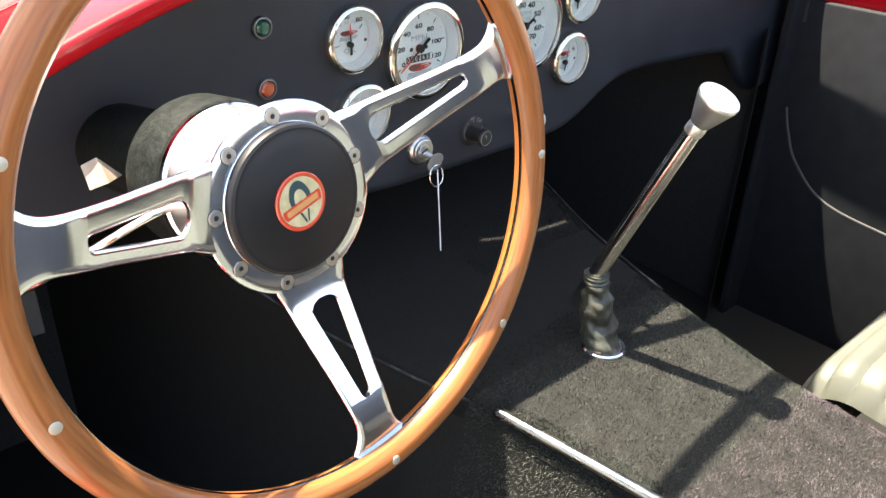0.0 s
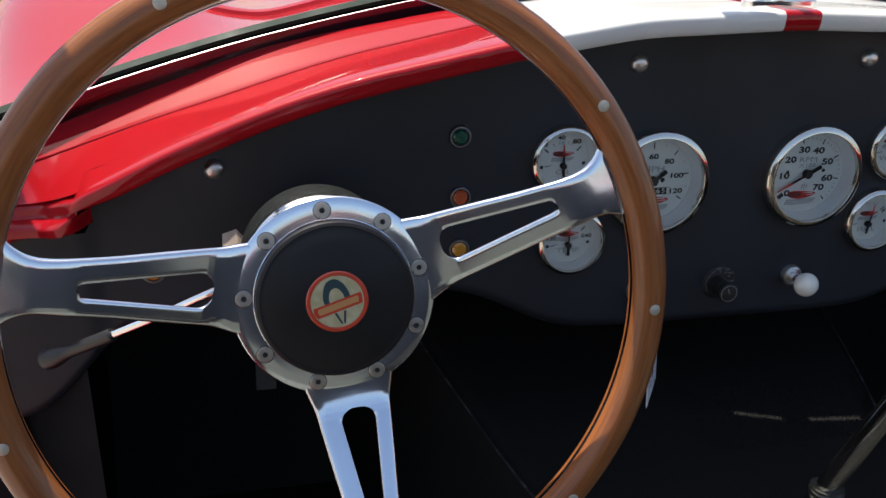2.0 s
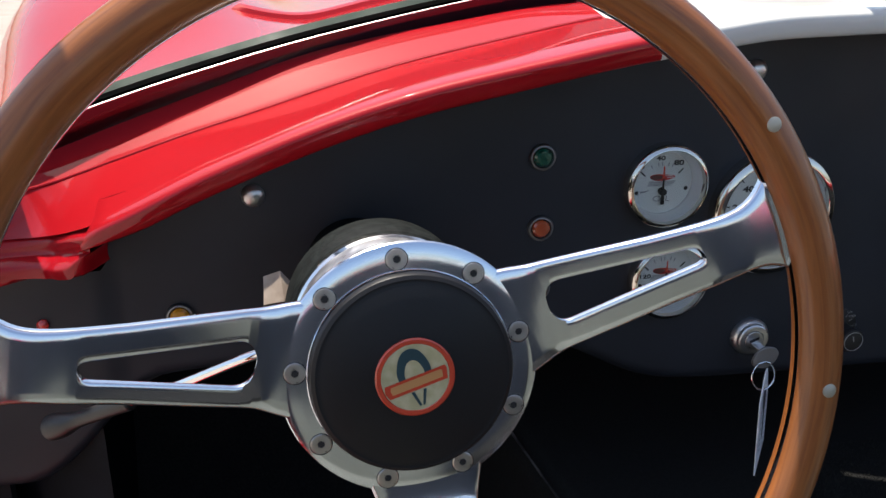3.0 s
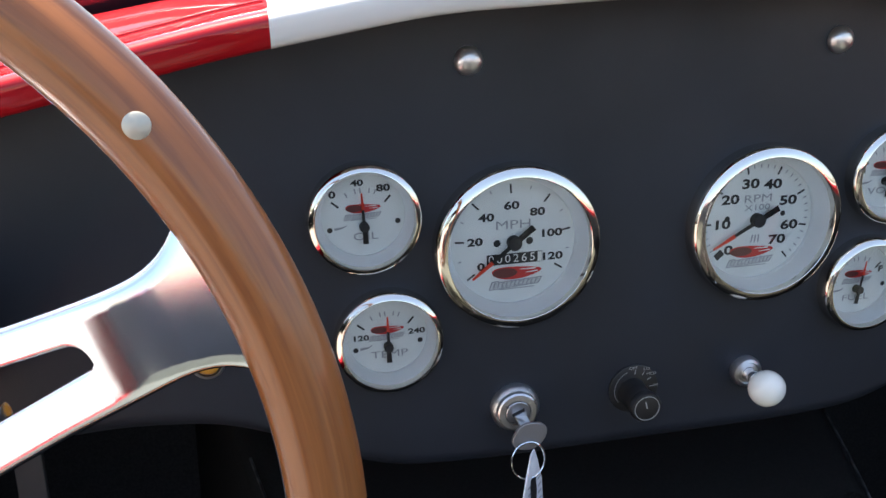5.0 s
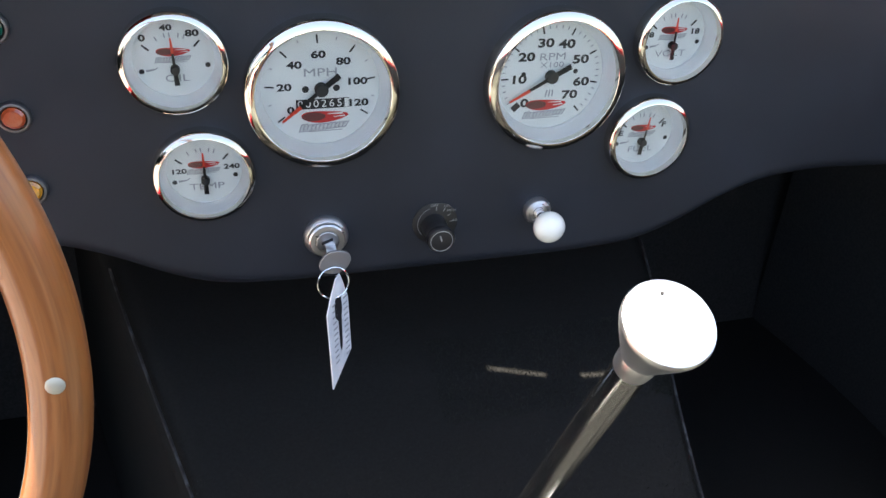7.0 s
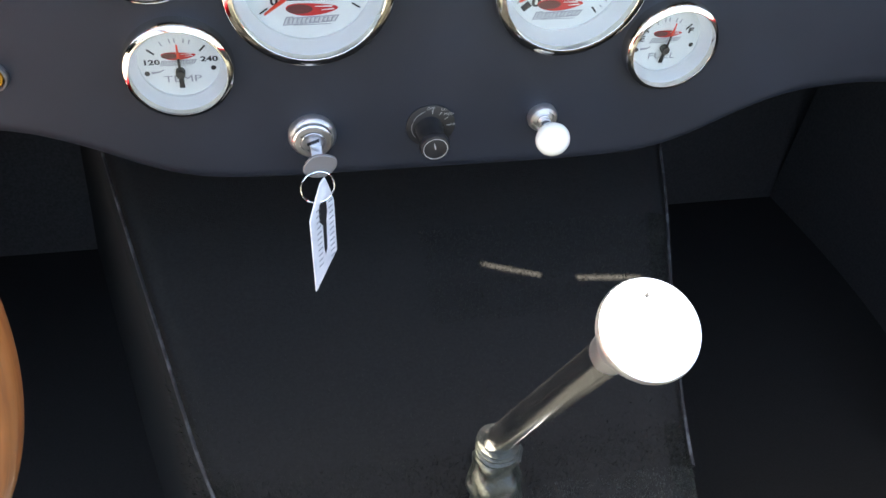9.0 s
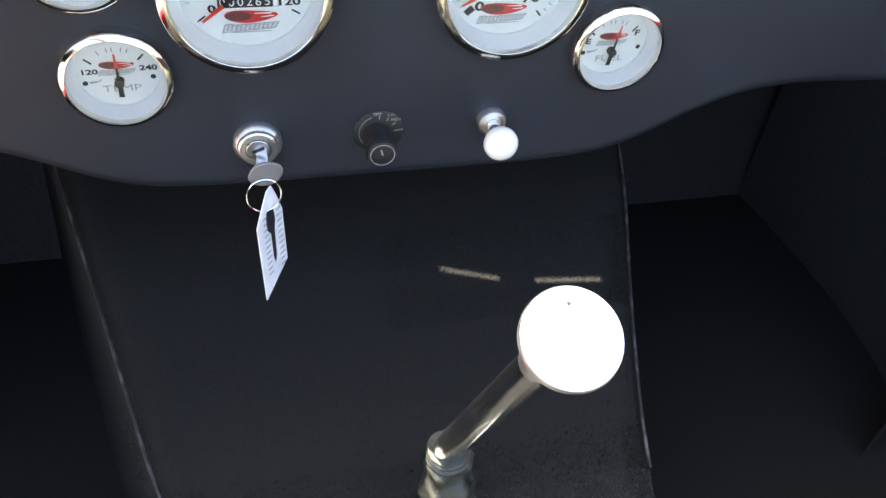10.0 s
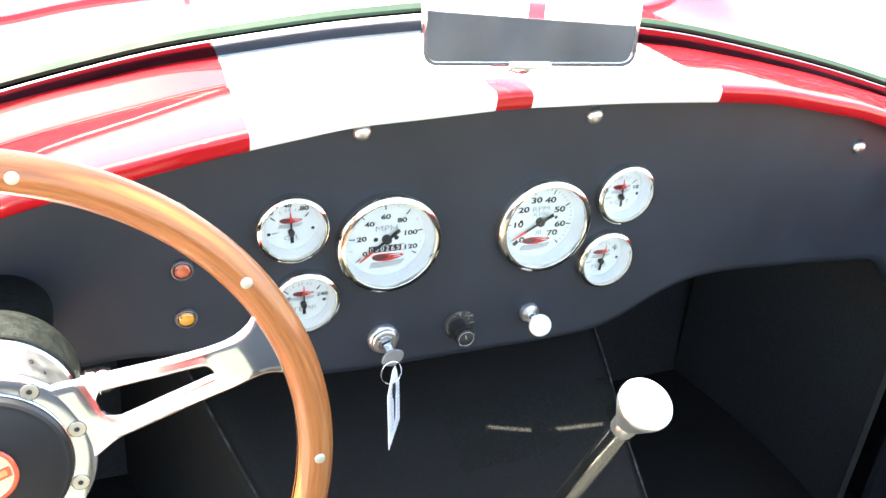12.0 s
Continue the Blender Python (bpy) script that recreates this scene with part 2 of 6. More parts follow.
M_REDINK = material("red_ink", (0.55, 0.02, 0.02), 0.5)
M_DARKREDINK = material("dark_red_ink", (0.12, 0.02, 0.02), 0.5)
M_NEEDLE = material("needle_red", (0.85, 0.08, 0.04), 0.4)
M_DIAL = material("white_dial", (0.70, 0.72, 0.70), 0.45)
vary(M_DIAL, (0.69, 0.715, 0.70), (0.75, 0.77, 0.755), 30)
M_RING = material("white_ring", (0.93, 0.93, 0.93), 0.35)
smudge(M_RING, 0.3, 0.42, 40)
M_BALL = material("ivory_plastic", (0.80, 0.79, 0.72), 0.2, 0, Coat_Weight=0.6, Coat_Roughness=0.05)
smudge(M_BALL, 0.15, 0.28, 80)
M_TAG = material("paper_label", (0.72, 0.73, 0.75), 0.35)
vary(M_TAG, (0.62, 0.63, 0.66), (0.80, 0.80, 0.82), 80)
M_ORANGE = material("orange_enamel", (0.50, 0.055, 0.025), 0.25, 0, Coat_Weight=0.8)
M_CREAM = material("cream_enamel", (0.58, 0.52, 0.33), 0.3, 0, Coat_Weight=0.8)
vary(M_CREAM, (0.40, 0.36, 0.20), (0.50, 0.45, 0.28), 200)
M_TEAL = material("dark_teal_enamel", (0.02, 0.05, 0.06), 0.3, 0, Coat_Weight=0.8)


def wood(name):
    mt = material(name, (0.25, 0.09, 0.03), 0.34, 0, Specular_IOR_Level=0.35, Coat_Weight=0.35, Coat_Roughness=0.10)
    nt, b, add, link = nodes_of(mt)
    uv, mp, nz, rp, wv, mx = add("UVMap"), add("Mapping"), add("TexNoise"), add("ValToRGB"), add("TexNoise"), add("Mix")
    uv.uv_map = "along"
    mp.inputs["Scale"].default_value = (28, 420, 1)
    nz.inputs["Scale"].default_value, nz.inputs["Detail"].default_value, nz.inputs["Distortion"].default_value = 1.0, 8, 0.6
    rp.color_ramp.elements[0].position, rp.color_ramp.elements[1].position = 0.30, 0.72
    rp.color_ramp.elements[0].color = (0.165, 0.050, 0.015, 1)
    rp.color_ramp.elements[1].color = (0.265, 0.092, 0.027, 1)
    e = rp.color_ramp.elements.new(0.5)
    e.color = (0.225, 0.076, 0.021, 1)
    wv.inputs["Scale"].default_value, wv.inputs["Detail"].default_value = 3.0, 3
    mx.data_type, mx.blend_type = "RGBA", "MULTIPLY"
    mx.inputs["Factor"].default_value = 0.5
    link(uv.outputs[0], mp.inputs[0])
    link(mp.outputs[0], nz.inputs["Vector"])
    link(nz.outputs[0], rp.inputs[0])
    link(uv.outputs[0], wv.inputs["Vector"])
    link(rp.outputs[0], mx.inputs["A"])
    mr = add("MapRange")
    mr.inputs["To Min"].default_value, mr.inputs["To Max"].default_value = 0.75, 1.25
    link(wv.outputs[0], mr.inputs[0])
    link(mr.outputs[0], mx.inputs["B"])
    link(mx.outputs["Result"], b.inputs["Base Color"])
    bp = add("Bump")
    bp.inputs["Strength"].default_value, bp.inputs["Distance"].default_value = 0.05, 0.0004
    link(nz.outputs[0], bp.inputs["Height"])
    link(bp.outputs[0], b.inputs["Normal"])
    return mt


M_WOOD = wood("varnished_wood")


def lens_color(name, color, glow=0.0):
    mt = material(name, color, 0.15, 0, Coat_Weight=1.0)
    relief(mt, 500, 0.25, 0.0006, "TexVoronoi")
    return mt


M_GREEN = lens_color("green_lens", (0.0, 0.07, 0.045))
M_REDLENS = lens_color("red_lens", (0.40, 0.07, 0.025))
M_AMBER = lens_color("amber_lens", (0.50, 0.22, 0.02))
M_REFLECT = lens_color("red_reflector", (0.65, 0.04, 0.03))


def thin_glass(name, tint=(1, 1, 1), gloss=1.0, ior=1.5):
    mt = bpy.data.materials.new(name)
    mt.use_nodes = True
    nt = mt.node_tree
    nt.nodes.remove(nt.nodes["Principled BSDF"])
    out = nt.nodes["Material Output"]
    tr, gl, fr, mx = (nt.nodes.new("ShaderNode" + k) for k in ("BsdfTransparent", "BsdfGlossy", "Fresnel", "MixShader"))
    tr.inputs["Color"].default_value = (*tint, 1)
    gl.inputs["Roughness"].default_value = 0.02
    gl.inputs["Color"].default_value = (gloss, gloss, gloss, 1)
    fr.inputs["IOR"].default_value = ior
    nt.links.new(fr.outputs[0], mx.inputs[0])
    nt.links.new(tr.outputs[0], mx.inputs[1])
    nt.links.new(gl.outputs[0], mx.inputs[2])
    nt.links.new(mx.outputs[0], out.inputs["Surface"])
    return mt


M_GLASS = thin_glass("clear_glass", (0.985, 0.99, 0.985), 0.7)
M_ACRYLIC = thin_glass("clear_acrylic", (0.98, 0.985, 0.98), 0.5, 1.12)
M_SCREEN = thin_glass("windscreen_glass", (0.93, 0.95, 0.93), 0.6, 1.4)
M_MIRROR = material("mirror_glass", (0.93, 0.94, 0.94), 0.01, 1.0)

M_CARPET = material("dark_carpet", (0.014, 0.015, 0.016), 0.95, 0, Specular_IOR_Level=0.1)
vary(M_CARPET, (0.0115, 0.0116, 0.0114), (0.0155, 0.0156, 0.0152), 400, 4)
relief(M_CARPET, 900, 0.35, 0.0015)
relief(M_CARPET, 30, 0.25, 0.006)
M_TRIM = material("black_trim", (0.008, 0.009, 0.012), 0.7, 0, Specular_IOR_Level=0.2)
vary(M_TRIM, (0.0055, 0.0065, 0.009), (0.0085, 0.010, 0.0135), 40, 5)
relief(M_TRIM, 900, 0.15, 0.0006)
M_FLOOR = material("dark_floor_carpet", (0.03, 0.03, 0.031), 0.95, 0, Specular_IOR_Level=0.1)
vary(M_FLOOR, (0.026, 0.0265, 0.0275), (0.038, 0.0385, 0.0395), 300, 4)
relief(M_FLOOR, 900, 0.35, 0.0015)
M_PILE = material("carpet_pile", (0.04, 0.042, 0.038), 0.9, 0, Specular_IOR_Level=0.15)
_nt, _b, _add, _link = nodes_of(M_PILE)
_g, _r = _add("NewGeometry"), _add("ValToRGB")
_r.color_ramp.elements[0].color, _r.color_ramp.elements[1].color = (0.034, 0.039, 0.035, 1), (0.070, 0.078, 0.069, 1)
_link(_g.outputs["Random Per Island"], _r.inputs[0])
_link(_r.outputs[0], _b.inputs["Base Color"])
# the same pile with the shade under the cowl put into its colour
M_SHADEPILE = vary(material("shade_toned_pile", (0.02, 0.021, 0.019), 0.95, 0, Specular_IOR_Level=0.1), (0.012, 0.0125, 0.0115), (0.034, 0.036, 0.031), 500, 3)
M_MAT = material("mauve_grey_pile", (0.07, 0.06, 0.065), 0.9, 0, Specular_IOR_Level=0.15)
_nt, _b, _add, _link = nodes_of(M_MAT)
_g, _r = _add("NewGeometry"), _add("ValToRGB")
_r.color_ramp.elements[0].color, _r.color_ramp.elements[1].color = (0.060, 0.051, 0.056, 1), (0.112, 0.097, 0.105, 1)
_link(_g.outputs["Random Per Island"], _r.inputs[0])
_link(_r.outputs[0], _b.inputs["Base Color"])
M_LEATHER = material("black_leather", (0.03, 0.032, 0.026), 0.34)
vary(M_LEATHER, (0.016, 0.018, 0.014), (0.052, 0.055, 0.044), 90)
relief(M_LEATHER, 500, 0.3, 0.0008, "TexVoronoi")
M_SEAT = material("cream_vinyl", (0.115, 0.115, 0.082), 0.5, 0, Specular_IOR_Level=0.3)
vary(M_SEAT, (0.062, 0.066, 0.055), (0.078, 0.083, 0.070), 12)
relief(M_SEAT, 900, 0.15, 0.0004, "TexVoronoi")
M_GROUND = material("sunlit_paving", (0.35, 0.31, 0.27), 0.9)
vary(M_GROUND, (0.215, 0.188, 0.170), (0.270, 0.245, 0.222), 3.0, 9, (1, 1, 1), (0.30, 0.70))
relief(M_GROUND, 260, 0.08, 0.002)


# ---- ground ----
bm = bmesh.new()
bm.faces.new([bm.verts.new(p) for p in ((-3000, -3000, 0), (3000, -3000, 0), (3000, 3000, 0), (-3000, 3000, 0))])
ground = new("ground", to_mesh(bm, "ground", False))
ground.data.materials.append(M_GROUND)
tagged(ground, "sunlit pale beige paving of a driveway", "ground", kind="structure")

# ---- bodywork ----
RIM_Z = [(-0.66, 0.735), (-0.62, 0.752), (-0.56, 0.7555), (-0.50, 0.7590), (-0.46, 0.776), (-0.40, 0.807), (-0.34, 0.8315), (-0.30, 0.8455), (-0.26, 0.857),
         (-0.20, 0.8695), (-0.144, 0.8815), (-0.05, 0.896), (0.08, 0.900), (0.175, 0.897), (0.285, 0.890), (0.354, 0.883), (0.475, 0.858), (0.56, 0.832),
         (0.62, 0.800), (0.66, 0.772), (0.72, 0.758), (0.78, 0.752), (0.82, 0.735)]
RIM_Y = [(-0.66, -0.036), (-0.62, -0.032), (-0.585, -0.020), (-0.556, -0.012), (-0.52, -0.008), (-0.49, -0.022), (-0.465, -0.050), (-0.43, -0.060), (-0.12, -0.0615), (0.0, -0.058), (0.08, -0.053), (0.13, -0.051),
         (0.20, -0.046), (0.31, -0.040), (0.48, -0.030), (0.58, -0.025), (0.645, -0.010), (0.70, -0.008), (0.74, -0.018), (0.82, -0.020)]



def rim_z(x):
    return soft_table(x, RIM_Z, 0.012)


def rim_y(x):
    return soft_table(x, RIM_Y, 0.010)


HOOD_FAR = [(0.0, 0.902), (0.12, 0.900), (0.248, 0.892), (0.34, 0.875), (0.39, 0.859), (0.437, 0.846), (0.49, 0.872), (0.535, 0.902), (0.583, 0.924), (0.63, 0.920),
            (0.68, 0.908), (0.738, 0.882), (0.782, 0.830), (0.810, 0.755), (0.828, 0.65), (0.842, 0.50), (0.85, 0.30)]
SIDE_NEAR = [(0.0, 0.906), (0.11, 0.899), (0.25, 0.884), (0.34, 0.866), (0.425, 0.846), (0.52, 0.818), (0.605, 0.790), (0.64, 0.781), (0.68, 0.765), (0.702, 0.748), (0.718, 0.720),
             (0.728, 0.68), (0.742, 0.58), (0.755, 0.45), (0.765, 0.30)]

FOLD_Y = [(0.0, 0.034), (0.28, 0.034), (0.38, 0.029), (0.48, 0.021), (0.535, 0.0105), (0.56, 0.0095), (0.595, 0.002), (0.64, -0.006)]
RISE = [(0.0, 0.0), (0.22, 0.002), (0.34, 0.006), (0.425, 0.010), (0.52, 0.012), (0.605, 0.011), (0.64, 0.008), (0.69, 0.0)]  # the cowl swells up to the rail
FOLD_UP = [(0.0, 0.0), (0.36, 0.0), (0.42, 0.002), (0.48, 0.009), (0.535, 0.0215), (0.56, 0.0245), (0.595, 0.027), (0.64, 0.024)]


def base_y(x):
    """The foot of the windscreen."""
    s = (x - CENTRE) / 0.62
    return 0.122 - 0.085 * s * s - 0.01 * s**4


def ledge(x, y, z):
    """The level ledge behind the dashboard's lip, up to the fold where the cowl begins to rise."""
    a = abs(x - CENTRE)
    fold, low = soft_table(a, FOLD_Y), rim_z(x) + soft_table(a, FOLD_UP)
    if y < fold:
        return rim_z(x) + (low - rim_z(x)) * (y - rim_y(x)) / (fold - rim_y(x))
    up = (y - fold) / min(max(base_y(x) - 0.018 + 0.014 * ease((abs(x - CENTRE) - 0.36) / 0.12) - fold, 0.012), 0.040)
    return z if up >= 1 else low + (z - low) * up


def front_z(x, y):
    a = abs(x - CENTRE)
    half = 0.735 + 0.080 * ease((y - 0.24) / 0.52)  # the waist behind the front wheels
    near, far = soft_table(a * 0.735 / half, SIDE_NEAR, 0.012), soft_table(a * 0.815 / half, HOOD_FAR, 0.014)
    z = near + (far - near) * ease((y - 0.10) / 0.62) + soft_table(a, RISE) * (1 - ease((y - 0.07) / 0.14))
    if a < 0.69:
        run = max(base_y(x) - 0.006 - rim_y(x), 0.032)
        f = min(1.0, max(0.0, (y - rim_y(x)) / (run + (0.10 - run) * ease((a - 0.63) / 0.06))))
        old = z + (rim_z(x) - z) * (1 - 0.6 * f - 0.4 * ease(f))
        z += (ledge(x, y, z) - z) * (1 - ease((a - 0.59) / 0.05)) + (old - z) * ease((a - 0.59) / 0.05)
    return z - max(0.0, y - 0.85) ** 2 * 0.55 - 0.012 * max(0, y - 0.85)


body = thing("car_bodywork", "gloss red open roadster bodywork with wide white stripe", "car body")


def col_x(u):
    """Columns, closer where the flanks roll over."""
    s = 2 * u - 1
    return CENTRE + 0.855 * (0.80 * s + 0.20 * s**3)


# air slots in the scuttle, just ahead of the windscreen rail
SLOTS = ((0.0575, 0.104), (0.134, 0.190))
SLOT_LINE = [(0.04, 0.1655), (0.0575, 0.1625), (0.104, 0.1475), (0.134, 0.1415), (0.190, 0.1350), (0.22, 0.1345)]
COLS = [col_x(k / 150) for k in range(151)]
for cut in [x for pair in SLOTS for x in pair] + [-0.4565, 0.6165]:
    COLS[min(range(151), key=lambda k: abs(COLS[k] - cut))] = cut
COLS = sorted(COLS + [-0.4575, 0.6175])
bm = bmesh.new()
sheet = []
for x in COLS:
    y0 = rim_y(x) + 0.024 * (1 - ease((abs(x - CENTRE) - 0.5366) / 0.0008))
    ya = lerp_table(x, SLOT_LINE)
    yb = ya + 0.0036
    fold = min(max(soft_table(abs(x - CENTRE), FOLD_Y), y0 + 0.004), ya - 0.02)
    foot = min(fold + min(max(base_y(x) - 0.018 + 0.014 * ease((abs(x - CENTRE) - 0.36) / 0.12) - fold, 0.012), 0.040), ya - 0.01)
    ys = [y0 + (fold - y0) * k / 12 for k in range(12)] + [fold + (foot - fold) * k / 6 for k in range(6)] + [foot + (ya - foot) * k / 8 for k in range(9)] + [yb + (1.57 - yb) * (k / 52) ** 1.4 for k in range(53)]
    sheet.append([bm.verts.new((x, y, front_z(x, y))) for y in ys])
for i in range(len(COLS) - 1):
    mid = (COLS[i] + COLS[i + 1]) / 2
    for j in range(79):
        if j == 26 and any(a < mid < b for a, b in SLOTS):
            continue
        bm.faces.new([sheet[i][j], sheet[i + 1][j], sheet[i + 1][j + 1], sheet[i][j + 1]])
part("front_wing_and_cowl", bm, M_PAINT, body)


def lip_line(x0, x1, n):
    return [Vector((x0 + (x1 - x0) * k / n, rim_y(x0 + (x1 - x0) * k / n), rim_z(x0 + (x1 - x0) * k / n))) for k in range(n + 1)]


# the folded edge of the cockpit, over the dashboard: a sloping face, a crease and a short upright face
LIP = [(0.0240, 0.0), (0.0160, -0.0002), (0.0040, -0.0006), (-0.0005, -0.0010), (-0.0030, -0.0020), (-0.0044, -0.0036), (-0.0050, -0.0056), (-0.0044, -0.0110), (-0.0034, -0.0146), (-0.0020, -0.0160), (0.002, -0.0168), (0.020, -0.0160)]
bm = bmesh.new()
rows = []
for p in lip_line(-0.457, 0.617, 130):
    zt = front_z(p.x, p.y + 0.024)
    out = math.copysign(0.60 * ease((abs(p.x - CENTRE) - 0.50) / 0.037), p.x - CENTRE)  # the ends are cut on a slant
    rows.append([bm.verts.new((p.x - out * min(0.0, dz), p.y + dy, zt if i == 0 else p.z + dz + (zt - p.z) * max(0, (dy + 0.002) / 0.026))) for i, (dy, dz) in enumerate(LIP)])
for r, q in zip(rows, rows[1:]):
    for i in range(len(LIP) - 1):
        bm.faces.new([r[i], r[i + 1], q[i + 1], q[i]])
bm.faces.new(rows[0])
bm.faces.new(rows[-1][::-1])
bmesh.ops.recalc_face_normals(bm, faces=bm.faces)
part("cockpit_lip", bm, M_PAINT, body, "folded red and white edge over the dashboard", sharp=70)

# the rolled rim with a groove in its inner face: round the corner, then down beside the open doorway or back along the door
RIM_SEC = [(0.012, -0.001), (0.006, 0.0004), (0.001, -0.0004), (-0.0022, -0.0028), (-0.0028, -0.0075), (-0.0034, -0.0098), (-0.0060, -0.0112), (-0.0122, -0.0138), (-0.0142, -0.0162), (-0.0144, -0.0220), (-0.0110, -0.0290), (-0.002, -0.0325), (0.012, -0.030)]
line = [(-0.4600, -0.0530, 0.7735), (-0.469, -0.0455, 0.7705), (-0.480, -0.034, 0.766), (-0.492, -0.020, 0.7625), (-0.520, -0.0085, 0.7580), (-0.560, -0.0105, 0.7560), (-0.592, -0.023, 0.7535), (-0.613, -0.034, 0.7465), (-0.628, -0.039, 0.735),
        (-0.637, -0.040, 0.718), (-0.643, -0.040, 0.692), (-0.648, -0.040, 0.655), (-0.653, -0.040, 0.58), (-0.660, -0.040, 0.42), (-0.665, -0.040, 0.28)]
pts = curve_points(line, 130)
bm = bmesh.new()
rows = []
for k, p in enumerate(pts):
    d = (pts[min(k + 1, 130)] - pts[max(k - 1, 0)]).normalized()
    side = (Vector((0, 1, 0)) - d * d.y).normalized()
    top = side.cross(d)
    grow = 0.25 + 0.75 * ease(k / 16)  # the lower roll tapers away under the lip
    deep = ease(k / 14)
    sec = [p + side * (a + 0.020 * (1 - ease(k / 24)) if a > 0.01 and b > -0.01 else a if a > -0.003 else -0.003 + (a + 0.003) * grow) + top * (b if b > -0.0105 else -0.0105 + (b + 0.0105) * deep) for a, b in RIM_SEC]
    for q in sec:
        q.z = max(q.z, min(0.748 + 0.3 * (q.x + 0.464), p.z - 0.001)) if q.x > -0.56 and q.z < 0.80 else q.z
    rows.append([bm.verts.new(q) for q in sec])
for a, b in zip(rows, rows[1:]):
    for i in range(len(RIM_SEC) - 1):
        bm.faces.new([a[i], b[i], b[i + 1], a[i + 1]])
bmesh.ops.recalc_face_normals(bm, faces=bm.faces)
part("cockpit_rim", bm, M_RED, body, "rolled red rim with a grooved inner face", sharp=50)
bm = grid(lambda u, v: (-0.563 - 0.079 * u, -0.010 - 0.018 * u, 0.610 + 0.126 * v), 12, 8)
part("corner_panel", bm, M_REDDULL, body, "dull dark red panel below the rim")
bm = bmesh.new()
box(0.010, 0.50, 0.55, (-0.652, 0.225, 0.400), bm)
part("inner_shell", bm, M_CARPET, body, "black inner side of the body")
bm = bmesh.new()
box(0.090, 0.86, 0.15, (-0.630, -0.47, 0.215), bm, 0.012)
part("sill", bm, M_RED, body, "red sill of the open doorway")

base = [(0.5335, -0.0565, 0.7725), (0.548, -0.0485, 0.768), (0.560, -0.034, 0.764), (0.572, -0.021, 0.7595), (0.600, -0.010, 0.753), (0.640, -0.012, 0.752), (0.676, -0.028, 0.751), (0.697, -0.064, 0.754), (0.702, -0.115, 0.760),
        (0.702, -0.25, 0.760), (0.698, -0.5, 0.748), (0.692, -0.9, 0.765)]
pts = curve_points([(CENTRE + a, y, z + 0.002) for a, y, z in base], 90)
low = [p for p in pts if p.y > -0.30 and abs(p.x - CENTRE) > 0.632]
bm = bmesh.new()
quads = []
for k, p in enumerate(low):
    d = (low[min(k + 1, len(low) - 1)] - low[max(k - 1, 0)]).normalized()
    inn = Vector((d.y, -d.x, 0)) * 0.002
    quads.append([bm.verts.new(p + inn + Vector((0, 0, dz)) - inn * 2.5 * w) for dz, w in ((-0.026, 0), (-0.05, 0.3), (-0.077, 0.0), (-0.080, 2.0))])
for a, b in zip(quads, quads[1:]):
    for i in range(3):
        bm.faces.new([a[i], b[i], b[i + 1], a[i + 1]])
part("corner_panel", bm, M_TRIM, body, "black panel below the rim")
bm = bmesh.new()
box(0.008, 1.40, 0.57, (CENTRE + 0.738, -0.22, 0.415), bm)
part("inner_shell", bm, M_TRIM, body, "black inner side of the body")
part("cockpit_rim", sweep(pts, [(-a, b) for a, b in RIM_SEC], closed_section=False), M_RED, body, "rolled red rim with a grooved inner face", sharp=50)

# the panel joint along the fold of the cowl
for x0, x1 in ((-0.512, CENTRE - 0.206), (CENTRE + 0.206, 0.672)):
    pts = []
    for k in range(61):
        x = x0 + (x1 - x0) * k / 60
        y = soft_table(abs(x - CENTRE), FOLD_Y)
        pts.append(Vector((x, y, front_z(x, y) + 0.0001)))
    part("panel_joint", tube(pts, 0.0011, 8), M_RED, body, "raised bead along the cowl's fold")
    part("joint_line", tube([p + Vector((0, 0.0022, 0.0006)) for p in pts], 0.0006, 6), M_RED, body, "second fine bead of the joint")

# fine seams in the cowl beside the windscreen pillar
for way in ([(-0.539, 0.066), (-0.568, 0.034), (-0.581, 0.040), (-0.594, 0.0), (-0.603, -0.026)], [(-0.566, 0.034), (-0.554, 0.0), (-0.543, -0.012)]):
    flat = curve_points([(x, y, 0) for x, y in way], 30)
    pts = [Vector((p.x, p.y, front_z(p.x, p.y) + 0.0002)) for p in flat]
    part("seam", tube(pts, 0.0004, 6), M_RUBBER, body, "thin dark panel seam")

# the doors: top roll, outer skin and inner panel
def door(side, label):
    inner, sx = (-0.615, -1) if side < 0 else (0.775, 1)
    prof = [(-0.010, -0.30), (-0.006, -0.06), (-0.012, -0.030), (-0.010, -0.012), (0.0, -0.001), (0.010, 0.0), (0.020, -0.008), (0.034, -0.026), (0.046, -0.066), (0.056, -0.15), (0.064, -0.30), (0.060, -0.45)]

    def skin(u, v):
        y = -0.0235 - 0.85 * u
        i = v * (len(prof) - 1)
        k = min(int(i), len(prof) - 2)
        f = i - k
        o = prof[k][0] * (1 - f) + prof[k + 1][0] * f
        h = prof[k][1] * (1 - f) + prof[k + 1][1] * f
        bow = 0.012 * math.sin(math.pi * min(1, u * 1.1))
        return (inner + sx * (o + bow), y, (0.752 if sx < 0 else 0.764) - 0.012 * math.sin(math.pi * u) + h + 0.02 * u)

    ob = part("door", grid(skin, 40, 44), M_RED, body, label)
    bm = bmesh.new()
    box(0.012, 0.885 if sx > 0 else 0.86, 0.55, (inner - sx * 0.012, -0.4525 if sx > 0 else -0.465, 0.435 if sx > 0 else 0.40), bm, 0.004)
    part("inner_panel", bm, M_TRIM, ob, "black carpeted inner panel")
    return ob


